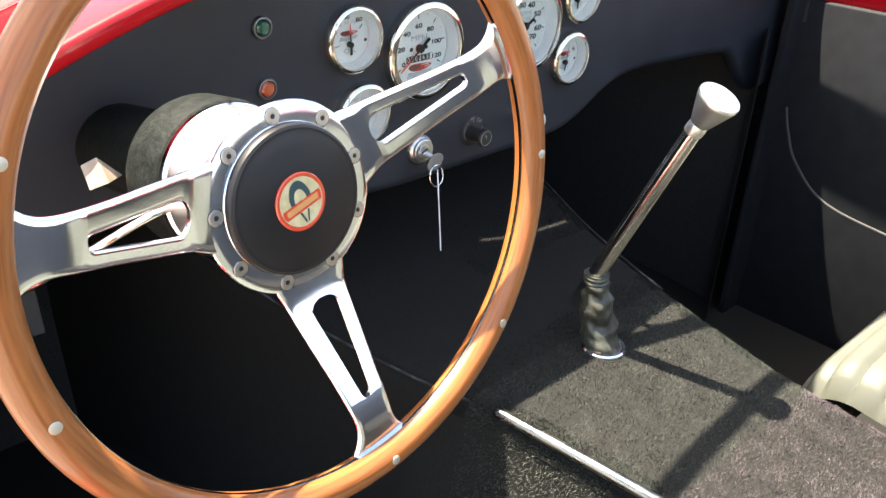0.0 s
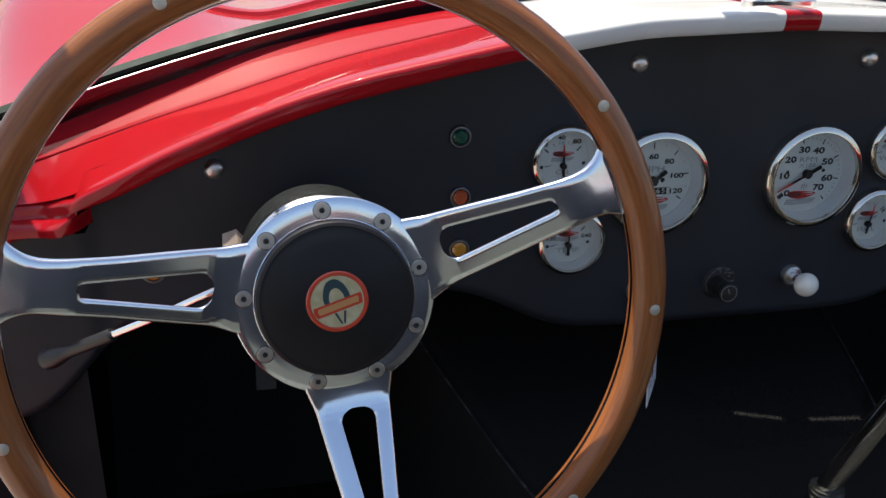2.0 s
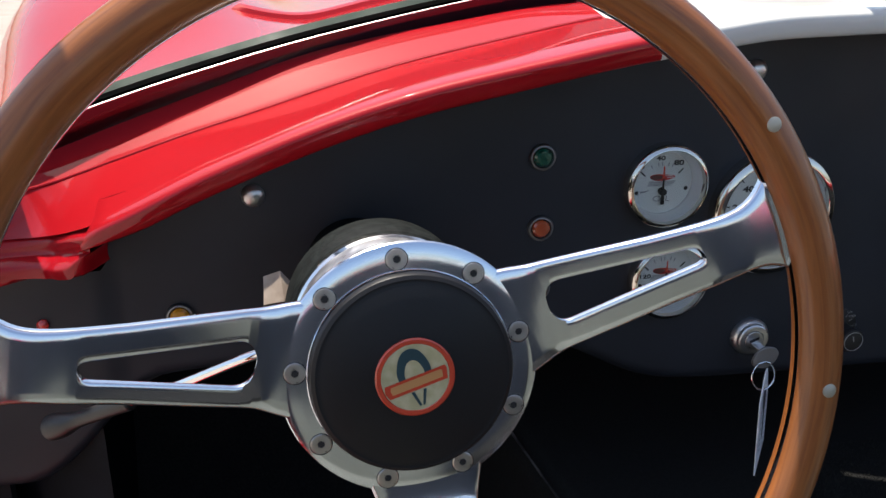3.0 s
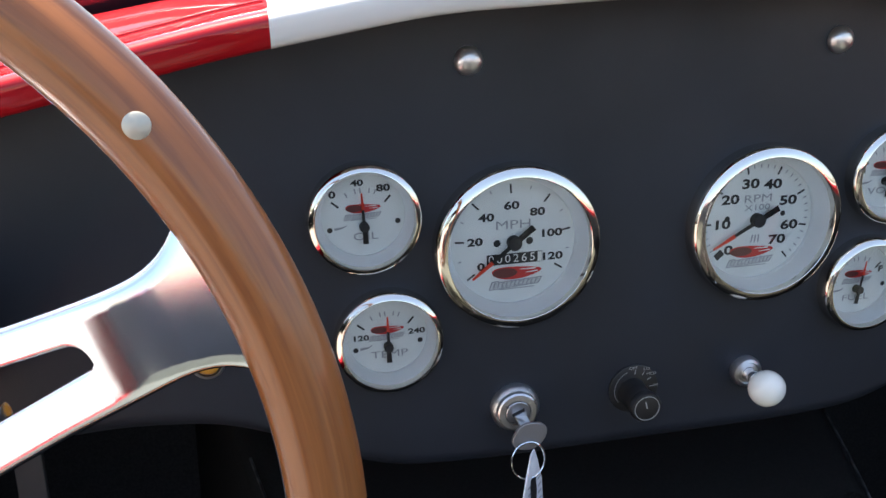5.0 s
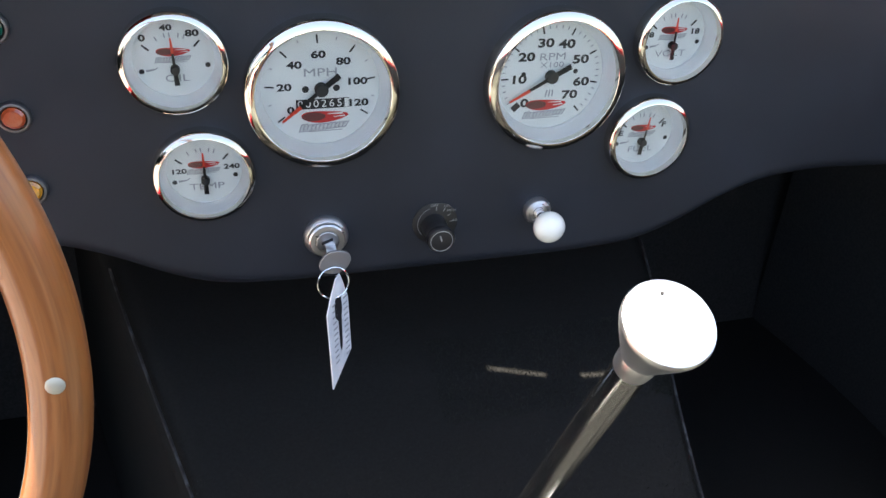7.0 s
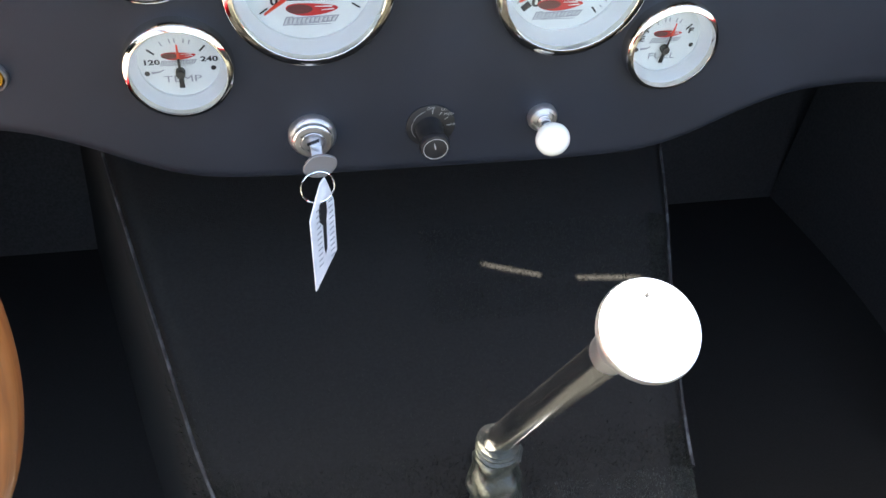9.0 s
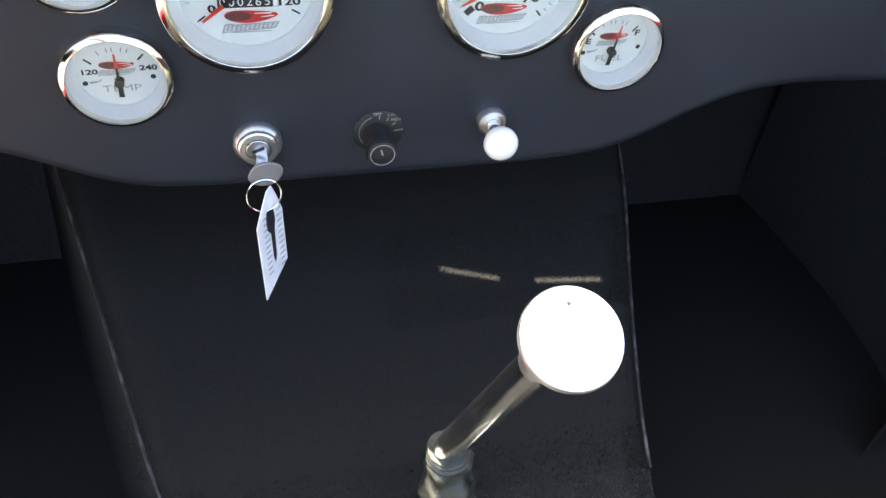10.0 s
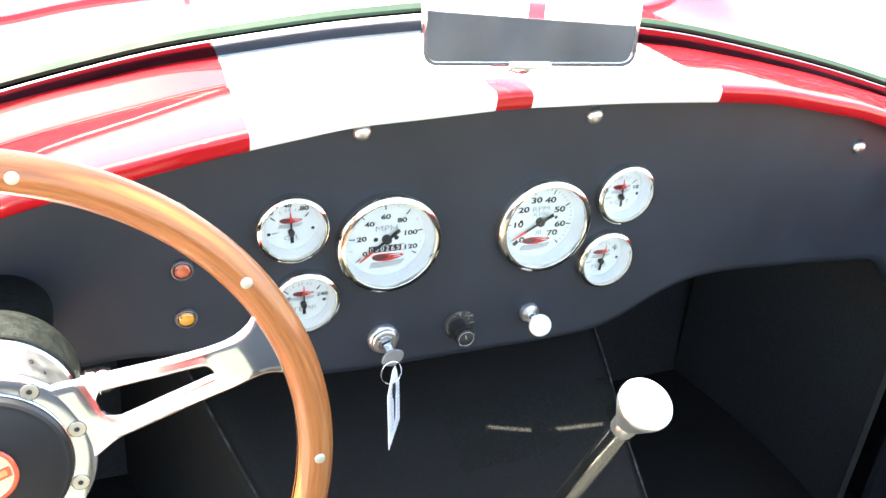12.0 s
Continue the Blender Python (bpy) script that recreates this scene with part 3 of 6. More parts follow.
door(1, "closed red passenger's door with dark inner panel")

# bonnet, set a little proud of the wings
def hood_rear(x):
    a = abs(x - CENTRE)
    return lerp_table(a, [(0.0, 0.300), (0.19, 0.328), (0.34, 0.372), (0.44, 0.392), (0.482, 0.408)])


bm = bmesh.new()
NX, NY = 90, 60
HV = []
for i in range(NX + 1):
    s = 2 * i / NX - 1
    col = []
    y0 = hood_rear(CENTRE + 0.482 * s)
    for j in range(NY + 1):
        y = y0 + (1.50 - y0) * (j / NY) ** 1.4
        half = 0.482 - 0.13 * max(0, y - 0.40)
        x = CENTRE + half * s
        dist = min((half - abs(x - CENTRE)), (y - y0))
        col.append(bm.verts.new((x, y, front_z(x, y) + (-0.002 if dist < 1e-6 else 0.0010 + 0.0055 * ease(dist / 0.006)))))
    HV.append(col)
for i in range(NX):
    for j in range(NY):
        bm.faces.new([HV[i][j], HV[i + 1][j], HV[i + 1][j + 1], HV[i][j + 1]])
part("bonnet", bm, M_PAINT, body, "red bonnet with white stripe and red line")

# rear deck, seen in the mirror
def deck(u, v):
    x = CENTRE + 0.80 * (2 * u - 1)
    a = abs(x - CENTRE)
    y = -1.02 - 1.15 * v
    hump = 0.10 * math.exp(-(((a - 0.60) / 0.14) ** 2)) * math.exp(-(((y + 1.55) / 0.35) ** 2))
    z = 0.845 - 0.10 * a * a - max(0, a - 0.62) ** 2 * 7 + hump - 0.35 * max(0, -1.75 - y) ** 2
    return (x, y, z - 0.02 * (1 - ease(v / 0.05)))


part("rear_deck", grid(deck, 60, 50), M_PAINT, body, "red rear deck with white stripe")
bm = bmesh.new()
box(1.42, 0.02, 0.62, (CENTRE, -1.02, 0.515), bm)
part("rear_bulkhead", bm, M_VINYL, body, "black vinyl bulkhead behind the seats")
for sx in (-1, 1):
    bm = grid(lambda u, v: (CENTRE + sx * (0.74 + 0.06 * math.sin(math.pi * v)), -0.87 - 1.25 * u, 0.72 - 0.50 * v), 10, 8)
    part("rear_wing", bm, M_RED, body)
# filler cap on the rear wing
cap = thing("filler_cap", "round chrome quick-release fuel filler cap on red deck", "filler cap", pose(CENTRE + 0.46, -1.36, 0.852, 0, 0, 0))
part("collar", lathe([(0.056, -0.03), (0.056, 0.004), (0.050, 0.008), (0.040, 0.008)], 32), M_CHROME, cap)
part("lid", lathe([(0.048, 0.008), (0.049, 0.020), (0.044, 0.027), (0.0, 0.030)], 32), M_CHROME, cap)
bm = bmesh.new()
box(0.11, 0.018, 0.008, (0.012, 0, 0.034), bm, 0.003)
part("lever", bm, M_CHROME, cap)

# chrome bonnet handle near the windscreen
handle = thing("bonnet_handle", "small chrome turn handle standing on the scuttle", "handle", pose(-0.113, 0.332, 0.893, 0, 0, -12))
part("base", lathe([(0.0, 0.002), (0.017, 0.002), (0.018, 0.005), (0.012, 0.009), (0.007, 0.014), (0.0065, 0.024)], 28), M_CHROME, handle)
bm = tube([(0, 0, 0.02), (0.0, 0, 0.033), (-0.006, 0, 0.040), (-0.016, 0, 0.043)], lambda s: 0.0062 - 0.0012 * s, 14, 12, Vector((0, 1, 0)))
part("lever", bm, M_CHROME, handle)
part("cap", lathe([(0.0, 0.046), (0.004, 0.0455), (0.0062, 0.042), (0.006, 0.030)], 20, m=Matrix.Translation((0.004, 0, 0))), M_CHROME, handle)

# ---- windscreen ----
screen = thing("windscreen", "raked windscreen in a gloss black frame", "windscreen")


RAIL_TOP = [(0.0, 0.928), (0.11, 0.921), (0.25, 0.906), (0.34, 0.889), (0.425, 0.871), (0.52, 0.846), (0.605, 0.819), (0.66, 0.801)]


def base_z(x):
    return soft_table(abs(x - CENTRE), RAIL_TOP, 0.02) - 0.0260


LEAN = Vector((0, -0.60, 1.0)).normalized()


def frame_line(n, lift=0.0, x0=-0.545, x1=0.705):
    out = []
    for k in range(n + 1):
        x = x0 + (x1 - x0) * k / n
        out.append(Vector((x, base_y(x), base_z(x))) + LEAN * lift)
    return out


# lower rail: rubber foot, polished channel and its bright upper edge
RAIL = [(0.010, 0.0), (0.0112, 0.006), (0.0105, 0.018), (0.0075, 0.0300), (-0.004, 0.0310), (-0.0075, 0.022), (-0.008, 0.0)]
part("lower_rail", sweep(frame_line(90, -0.003), RAIL, up=LEAN), M_RAIL, screen, "dark polished lower rail")
part("rail_edge", sweep(frame_line(90, 0.0282), [(0.0080, 0), (0.0079, 0.0006), (0.0070, 0.0007), (0.0069, 0)], up=LEAN), M_SATIN, screen, "thin bright upper edge")
part("glass_edge", sweep(frame_line(90, 0.0285), [(0.0040, 0), (0.0036, 0.0036), (-0.0030, 0.0040), (-0.0036, 0)], up=LEAN), M_STRIP, screen, "dark green lower edge of the glass")
foot_line = [Vector((p.x, p.y - 0.002, front_z(p.x, p.y - 0.002) - 0.001)) for p in frame_line(90)]
part("rail_seal", sweep(foot_line, [(0.013, -0.004), (0.012, 0.0035), (-0.010, 0.0045), (-0.012, -0.002)], up=LEAN), M_RUBBER, screen, "black rubber seal")


def pane(u, v):
    x = -0.535 + 1.23 * u
    s = (x - CENTRE) / 0.62
    up = 0.028 + 0.392 * v
    return Vector((x - 0.22 * s * 0.62 * v * 0.5, base_y(x), base_z(x) * (1 - v) + v * (0.835 + 0.03 * (1 - s * s)))) + LEAN * up


glass = part("pane", grid(pane, 60, 12), M_SCREEN, screen, "clear windscreen glass")
glass.visible_shadow = False
M_SIDE = material("polished_metal", (0.74, 0.74, 0.75), 0.10, 1.0)
for sx in (-1, 1):
    foot = Vector((CENTRE + sx * 0.630, 0.020, 0.784))
    way = Vector((-sx * 0.22, -0.64, 1.0))
    pts = [foot + way * s for s in (0.0, 0.12, 0.24, 0.36, 0.395)]
    sec = [(-0.007, -0.009), (0.007, -0.009), (0.009, -0.004), (0.008, 0.008), (0.0, 0.011), (-0.008, 0.008), (-0.009, -0.004)]
    part("pillar", sweep(pts, sec, up=Vector((0, 1, 0.4))), M_GLOSSBLACK, screen, "gloss black windscreen pillar")
    face = [(sx * 0.008, 0.002), (sx * 0.018, 0.034), (sx * 0.0165, 0.0345), (sx * 0.0065, 0.0025)]
    part("pillar_face", sweep(pts, face, up=Vector((0, 1, 0.4))), M_SIDE, screen, "polished inner face of the pillar", False)
    trim = [(-sx * 0.0085, -0.004), (-sx * 0.0130, 0.002), (-sx * 0.0120, 0.0030), (-sx * 0.0075, -0.003)]
    part("pillar_trim", sweep(pts, trim, up=Vector((0, 1, 0.4))), M_SIDE, screen, "polished trim beside the glass", False)
    bm = bmesh.new()
    box(0.031, 0.044, 0.006, (foot.x + sx * 0.004, foot.y - 0.004, foot.z), bm, 0.002)
    wedge = [[bm.verts.new((foot.x + sx * (0.004 + a), foot.y + b, foot.z + c)) for a, b in ((-w, y0), (w, y0), (w, y1), (-w, y1))] for w, y0, y1, c in ((0.0140, -0.026, 0.016, 0.002), (0.0135, -0.0255, 0.016, 0.004), (0.0110, -0.012, 0.004, 0.024))]
    for lo, hi in zip(wedge, wedge[1:]):
        for i in range(4):
            bm.faces.new([lo[i], lo[(i + 1) % 4], hi[(i + 1) % 4], hi[i]])
    bm.faces.new(wedge[-1])
    bmesh.ops.recalc_face_normals(bm, faces=bm.faces)
    part("pillar_foot", bm, M_CHROME, screen, "bright chrome pillar foot")
tops = []
for k in range(41):
    u = k / 40
    tops.append(Vector(pane(u, 1.0)))
part("upper_rail", sweep(tops, [(0.008, -0.006), (0.008, 0.010), (-0.006, 0.010), (-0.006, -0.006)], up=LEAN), M_DARKMETAL, screen, "slim upper rail")

# wind wing with its chrome clamp: a clear pane with a rounded foot that trails back from the pillar
wing = thing("wind_wing", "clear side wind deflector with chrome clamp on the pillar", "wind deflector")
WU, WV = Vector((-0.30, -0.93, -0.20)).normalized(), Vector((0.22, -0.64, 1.0)).normalized()
W0 = Vector((-0.567, -0.019, 0.829))
corner = [(0.034 - 0.034 * math.cos(radians(9 * k)), 0.034 - 0.034 * math.sin(radians(9 * k))) for k in range(11)]
outl = [(0.0, 0.30), (0.0, 0.17)] + corner + [(0.12, 0.0), (0.19, 0.006), (0.20, 0.03), (0.20, 0.28), (0.18, 0.30)]
way = [W0 + WU * a + WV * b for a, b in outl]
bm = bmesh.new()
bm.faces.new([bm.verts.new(p) for p in way[::-1]])
bm.normal_update()
if bm.faces[:][0].normal.x < 0:
    bmesh.ops.reverse_faces(bm, faces=bm.faces)
wg = part("wing_pane", bm, M_ACRYLIC, wing, "clear acrylic pane", False)
wg.visible_shadow = False
M_ACRYLEDGE = material("polished_acrylic_edge", (0.62, 0.66, 0.62), 0.25, 0, Coat_Weight=0.5)
part("pane_edge", tube(way[:-2], 0.0011, 8, up=WU.cross(WV)), M_ACRYLEDGE, wing, "bright polished edge of the pane")
SEC = [(-0.0065, -0.0060), (0.0065, -0.0060), (0.0075, 0.0), (0.0060, 0.0055), (-0.0060, 0.0055), (-0.0075, 0.0)]
bm = sweep([Vector((-0.527, -0.068, 0.938)), Vector((-0.548, -0.080, 0.929)), Vector((-0.572, -0.096, 0.920))], SEC)
part("clamp", bm, M_CHROME, wing, "polished clamp block", bevel=0.0012)
part("clamp_arm", tube([(-0.514, -0.066, 0.926), (-0.532, -0.074, 0.926), (-0.545, -0.082, 0.925)], 0.0042, 12), M_CHROME, wing, "short round arm to the pillar")
part("clamp_knob", lathe([(0.0, 0.016), (0.0042, 0.0155), (0.0058, 0.012), (0.0058, 0.004), (0.0046, 0.0)], 20, m=pose(-0.530, -0.070, 0.942, 20, 10, 0)), M_DARKMETAL, wing, "small knurled dark knob")
part("clamp_screw", lathe([(0.0, 0.006), (0.0035, 0.0055), (0.0045, 0.003), (0.0045, -0.002)], 18, m=pose(-0.570, -0.098, 0.915, 130, 0, 0)), M_DARKMETAL, wing, "dark clamp screw")

# ---- rear view mirror on the scuttle ----
MIR_N = Vector((-0.238, -0.965, 0.041)).normalized()
mx_ = Vector((-MIR_N.y, MIR_N.x, 0)).normalized()
mz_ = MIR_N
my_ = mz_.cross(mx_)
MM = Matrix((mx_, my_, mz_)).transposed().to_4x4()
MM.translation = Vector((0.083, -0.066, 0.953))
mirror = thing("rear_view_mirror", "rectangular chrome rear view mirror standing on the scuttle", "mirror", MM @ pose(0, 0, 0, 0, 0, 1.5))
W, H_ = 0.162, 0.064
bm = bmesh.new()
secs = [(round_rect(W - 0.006, H_ - 0.006, 0.010), -0.009), (round_rect(W, H_, 0.011), -0.006), (round_rect(W, H_, 0.011), 0.001), (round_rect(W - 0.002, H_ - 0.002, 0.010), 0.0025), (round_rect(W - 0.007, H_ - 0.007, 0.008), 0.0025), (round_rect(W - 0.007, H_ - 0.007, 0.008), 0.0005)]
rr = [[bm.verts.new((x, y, z)) for x, y in o] for o, z in secs]
for a, b in zip(rr, rr[1:]):
    for i in range(len(a)):
        j = (i + 1) % len(a)
        bm.faces.new([a[i], a[j], b[j], b[i]])
bm.faces.new(rr[0])
bmesh.ops.recalc_face_normals(bm, faces=bm.faces)
part("frame", bm, M_CHROME, mirror, "chrome frame")
bm = bmesh.new()
bm.faces.new([bm.verts.new((x, y, 0.0012)) for x, y in round_rect(W - 0.0072, H_ - 0.0072, 0.008)])
part("mirror_glass", bm, M_MIRROR, mirror, "mirror glass", False)
bm = bmesh.new()
box(0.032, 0.006, 0.009, (0.0, -H_ / 2 + 0.001, -0.001), bm, 0.0015)
part("clip", bm, M_SATIN, mirror, "grey clip at the lower edge")
inv = mirror.matrix_world.inverted()
base_at = Vector((0.074, -0.030, rim_z(0.074) + 0.003))
bm = tube([inv @ base_at, inv @ (base_at + Vector((0, -0.006, 0.012))), Vector((0, -H_ / 2 - 0.002, -0.006)), Vector((0, -0.012, -0.012))], 0.0045, 12, 14)
part("stem", bm, M_CHROME, mirror, "short chrome stem")
bm = plate(round_rect(0.062, 0.018, 0.0085), 0.007)
bmesh.ops.transform(bm, matrix=inv @ pose(*base_at, 2, 0, 0) @ Matrix.Translation((0, 0, -0.0045)), verts=bm.verts)
part("base_plate", bm, M_CHROME, mirror, "oval chrome base plate", bevel=0.001)

# ---- dashboard ----
DASH_LOW = [(0.0, 0.609), (0.10, 0.609), (0.15, 0.612), (0.18, 0.622), (0.215, 0.642), (0.25, 0.656), (0.30, 0.661), (0.42, 0.655), (0.53, 0.646), (0.57, 0.600), (0.60, 0.57), (0.75, 0.57)]


def dash_low(x):
    return soft_table(abs(x - CENTRE), DASH_LOW, 0.010)


def dash_top(x):
    end = ease((CENTRE - x - 0.535) / 0.012)
    return (rim_z(x) - 0.012) * (1 - end) + 0.731 * end


def dash_y(x):
    """The end of the panel stands a little proud."""
    return -0.003 * ease((CENTRE - x - 0.535) / 0.020)


dash = thing("dashboard", "flat black vinyl dashboard under the cowl", "dashboard")


def dash_sheet(u, v):
    x = -0.578 + 1.322 * u
    lo, hi = dash_low(x), dash_top(x)
    if v < 0.16:  # rolled lower edge
        a = (v / 0.16) * math.pi * 0.62
        r = 0.013
        return (x, dash_y(x) + (r - r * math.cos(math.pi * 0.62 - a) if a < math.pi * 0.62 else 0), lo + r - r * math.sin(math.pi * 0.62 - a))
    w = (v - 0.16) / 0.84
    return (x, dash_y(x), lo + 0.013 + (hi - lo - 0.013) * w)


HOLES = ((0.0, 0.750, 0.043), (0.150, 0.750, 0.043), (-0.0835, 0.7732, 0.0272), (-0.074, 0.7012, 0.0272), (0.234, 0.7732, 0.0272), (0.224, 0.7042, 0.0272))
bm = grid(dash_sheet, 430, 110)
gone = [f for f in bm.faces if any(math.hypot(f.calc_center_median().x - x, f.calc_center_median().z - z) < r for x, z, r in HOLES)]
bmesh.ops.delete(bm, geom=gone, context="FACES")
part("panel", bm, M_VINYL, dash, "black grained vinyl panel")
def on_dash(x, z, y=0.0, turn=0.0):
    """A pose on the dashboard: local z points out of it, local y up."""
    return pose(x, y, z, 90, 0, 0) @ pose(0, 0, 0, 0, 0, turn)


# chrome dome screws along the top
dome = None
for x, z in ((-0.368, 0.777), (-0.025, 0.852), (0.189, 0.853), (0.516, 0.798)):
    if dome is None:
        bm = lathe([(0.0078, -0.0005), (0.0077, 0.0010), (0.0070, 0.0028), (0.0056, 0.0044), (0.0036, 0.0054), (0.0, 0.0058)], 24)
        dome = part("screw", bm, M_SATIN, dash, "chrome dome screw")
        dome.matrix_basis = on_dash(x, z)
    else:
        again(dome, dash, on_dash(x, z))


# ---- gauges ----
def ring_dot(bm, r, at, z, n=20):
    bm.faces.new([bm.verts.new((at[0] + r * math.cos(2 * math.pi * k / n), at[1] + r * math.sin(2 * math.pi * k / n), z)) for k in range(n)])


def bar(bm, a, b, w0, w1, z):
    """A flat stroke from a to b."""
    a, b = Vector((*a, 0)), Vector((*b, 0))
    d = (b - a).normalized()
    s = Vector((-d.y, d.x, 0))
    bm.faces.new([bm.verts.new((p.x, p.y, z)) for p in (a + s * w0 / 2, a - s * w0 / 2, b - s * w1 / 2, b + s * w1 / 2)])


def polar(r, deg):
    return (r * math.cos(radians(deg)), r * math.sin(radians(deg)))


def join(meshes):
    bm = bmesh.new()
    for me in meshes:
        bm.from_mesh(me)
        bpy.data.meshes.remove(me)
    return bm


def badge(g, w, at, dial_z):
    """The maker's mark as plain shapes: a red and dark car-like blob over a grey bar."""
    x, y = at
    bm = bmesh.new()
    n = 28
    pts = []
    for k in range(n):
        a = 2 * math.pi * k / n
        px, py = 0.5 * w * math.cos(a), 0.145 * w * math.sin(a)
        py *= 1.0 if py > 0 else 0.75
        py += 0.03 * w * math.cos(a * 2 + 0.6)
        pts.append((x + px, y + py + 0.09 * w, dial_z))
    bm.faces.new([bm.verts.new(p) for p in pts])
    mark = part("badge", bm, M_REDINK, g, "red badge on the dial", False)
    bm = bmesh.new()
    n = 22
    bm.faces.new([bm.verts.new((x - 0.24 * w + 0.25 * w * math.cos(2 * math.pi * k / n), y + 0.098 * w + 0.100 * w * math.sin(2 * math.pi * k / n), dial_z + 0.0001)) for k in range(n)])
    part("badge_shadow", bm, M_DARKREDINK, mark, "", False)
    bm = bmesh.new()
    bar(bm, (x + 0.06 * w, y + 0.150 * w), (x + 0.38 * w, y + 0.150 * w), 0.012 * w, 0.034 * w, dial_z + 0.0001)
    bar(bm, (x + 0.18 * w, y + 0.075 * w), (x + 0.42 * w, y + 0.095 * w), 0.014 * w, 0.026 * w, dial_z + 0.0001)
    part("badge_glint", bm, M_WHITEINK, mark, "", False)
    # a slanted pale block with dark edge and plain strokes
    lean = lambda a, b: (x + (a + 0.20 * b) * w, y + (b - 0.035 * (0.5 - a)) * w)
    bm = bmesh.new()
    q = ((-0.53, -0.205), (0.47, -0.175), (0.53, -0.035), (-0.34, -0.045), (-0.37, -0.020), (-0.50, -0.025))
    bm.faces.new([bm.verts.new((*lean(a, b), dial_z)) for a, b in q])
    part("badge_bar", bm, M_GREYINK, mark, "", False)
    bm = bmesh.new()
    q = ((-0.505, -0.185), (0.445, -0.157), (0.495, -0.055), (-0.365, -0.065), (-0.385, -0.040), (-0.475, -0.045))
    bm.faces.new([bm.verts.new((*lean(a, b), dial_z + 0.00008)) for a, b in q])
    part("badge_block", bm, M_PALEINK, mark, "", False)
    bm = bmesh.new()
    for k in range(11):
        a = -0.445 + 0.083 * k
        top = -0.060 if k else -0.045
        bar(bm, lean(a, -0.160), lean(a + 0.020, top), 0.026 * w, 0.026 * w, dial_z + 0.00016)
        if k % 3 != 1:
            bar(bm, lean(a, -0.150), lean(a + 0.052, -0.148), 0.018 * w, 0.018 * w, dial_z + 0.00016)
        if k % 2 == 0:
            bar(bm, lean(a + 0.016, -0.080), lean(a + 0.060, -0.078), 0.018 * w, 0.018 * w, dial_z + 0.00016)
    tagged(part("badge_strokes", bm, M_GREYINK, mark, "", False), kind="stuff")
    bm = bmesh.new()
    bar(bm, (x - 0.36 * w, y - 0.235 * w), (x + 0.36 * w, y - 0.225 * w), 0.018 * w, 0.018 * w, dial_z)
    part("badge_line", bm, M_GREYINK, mark, "", False)


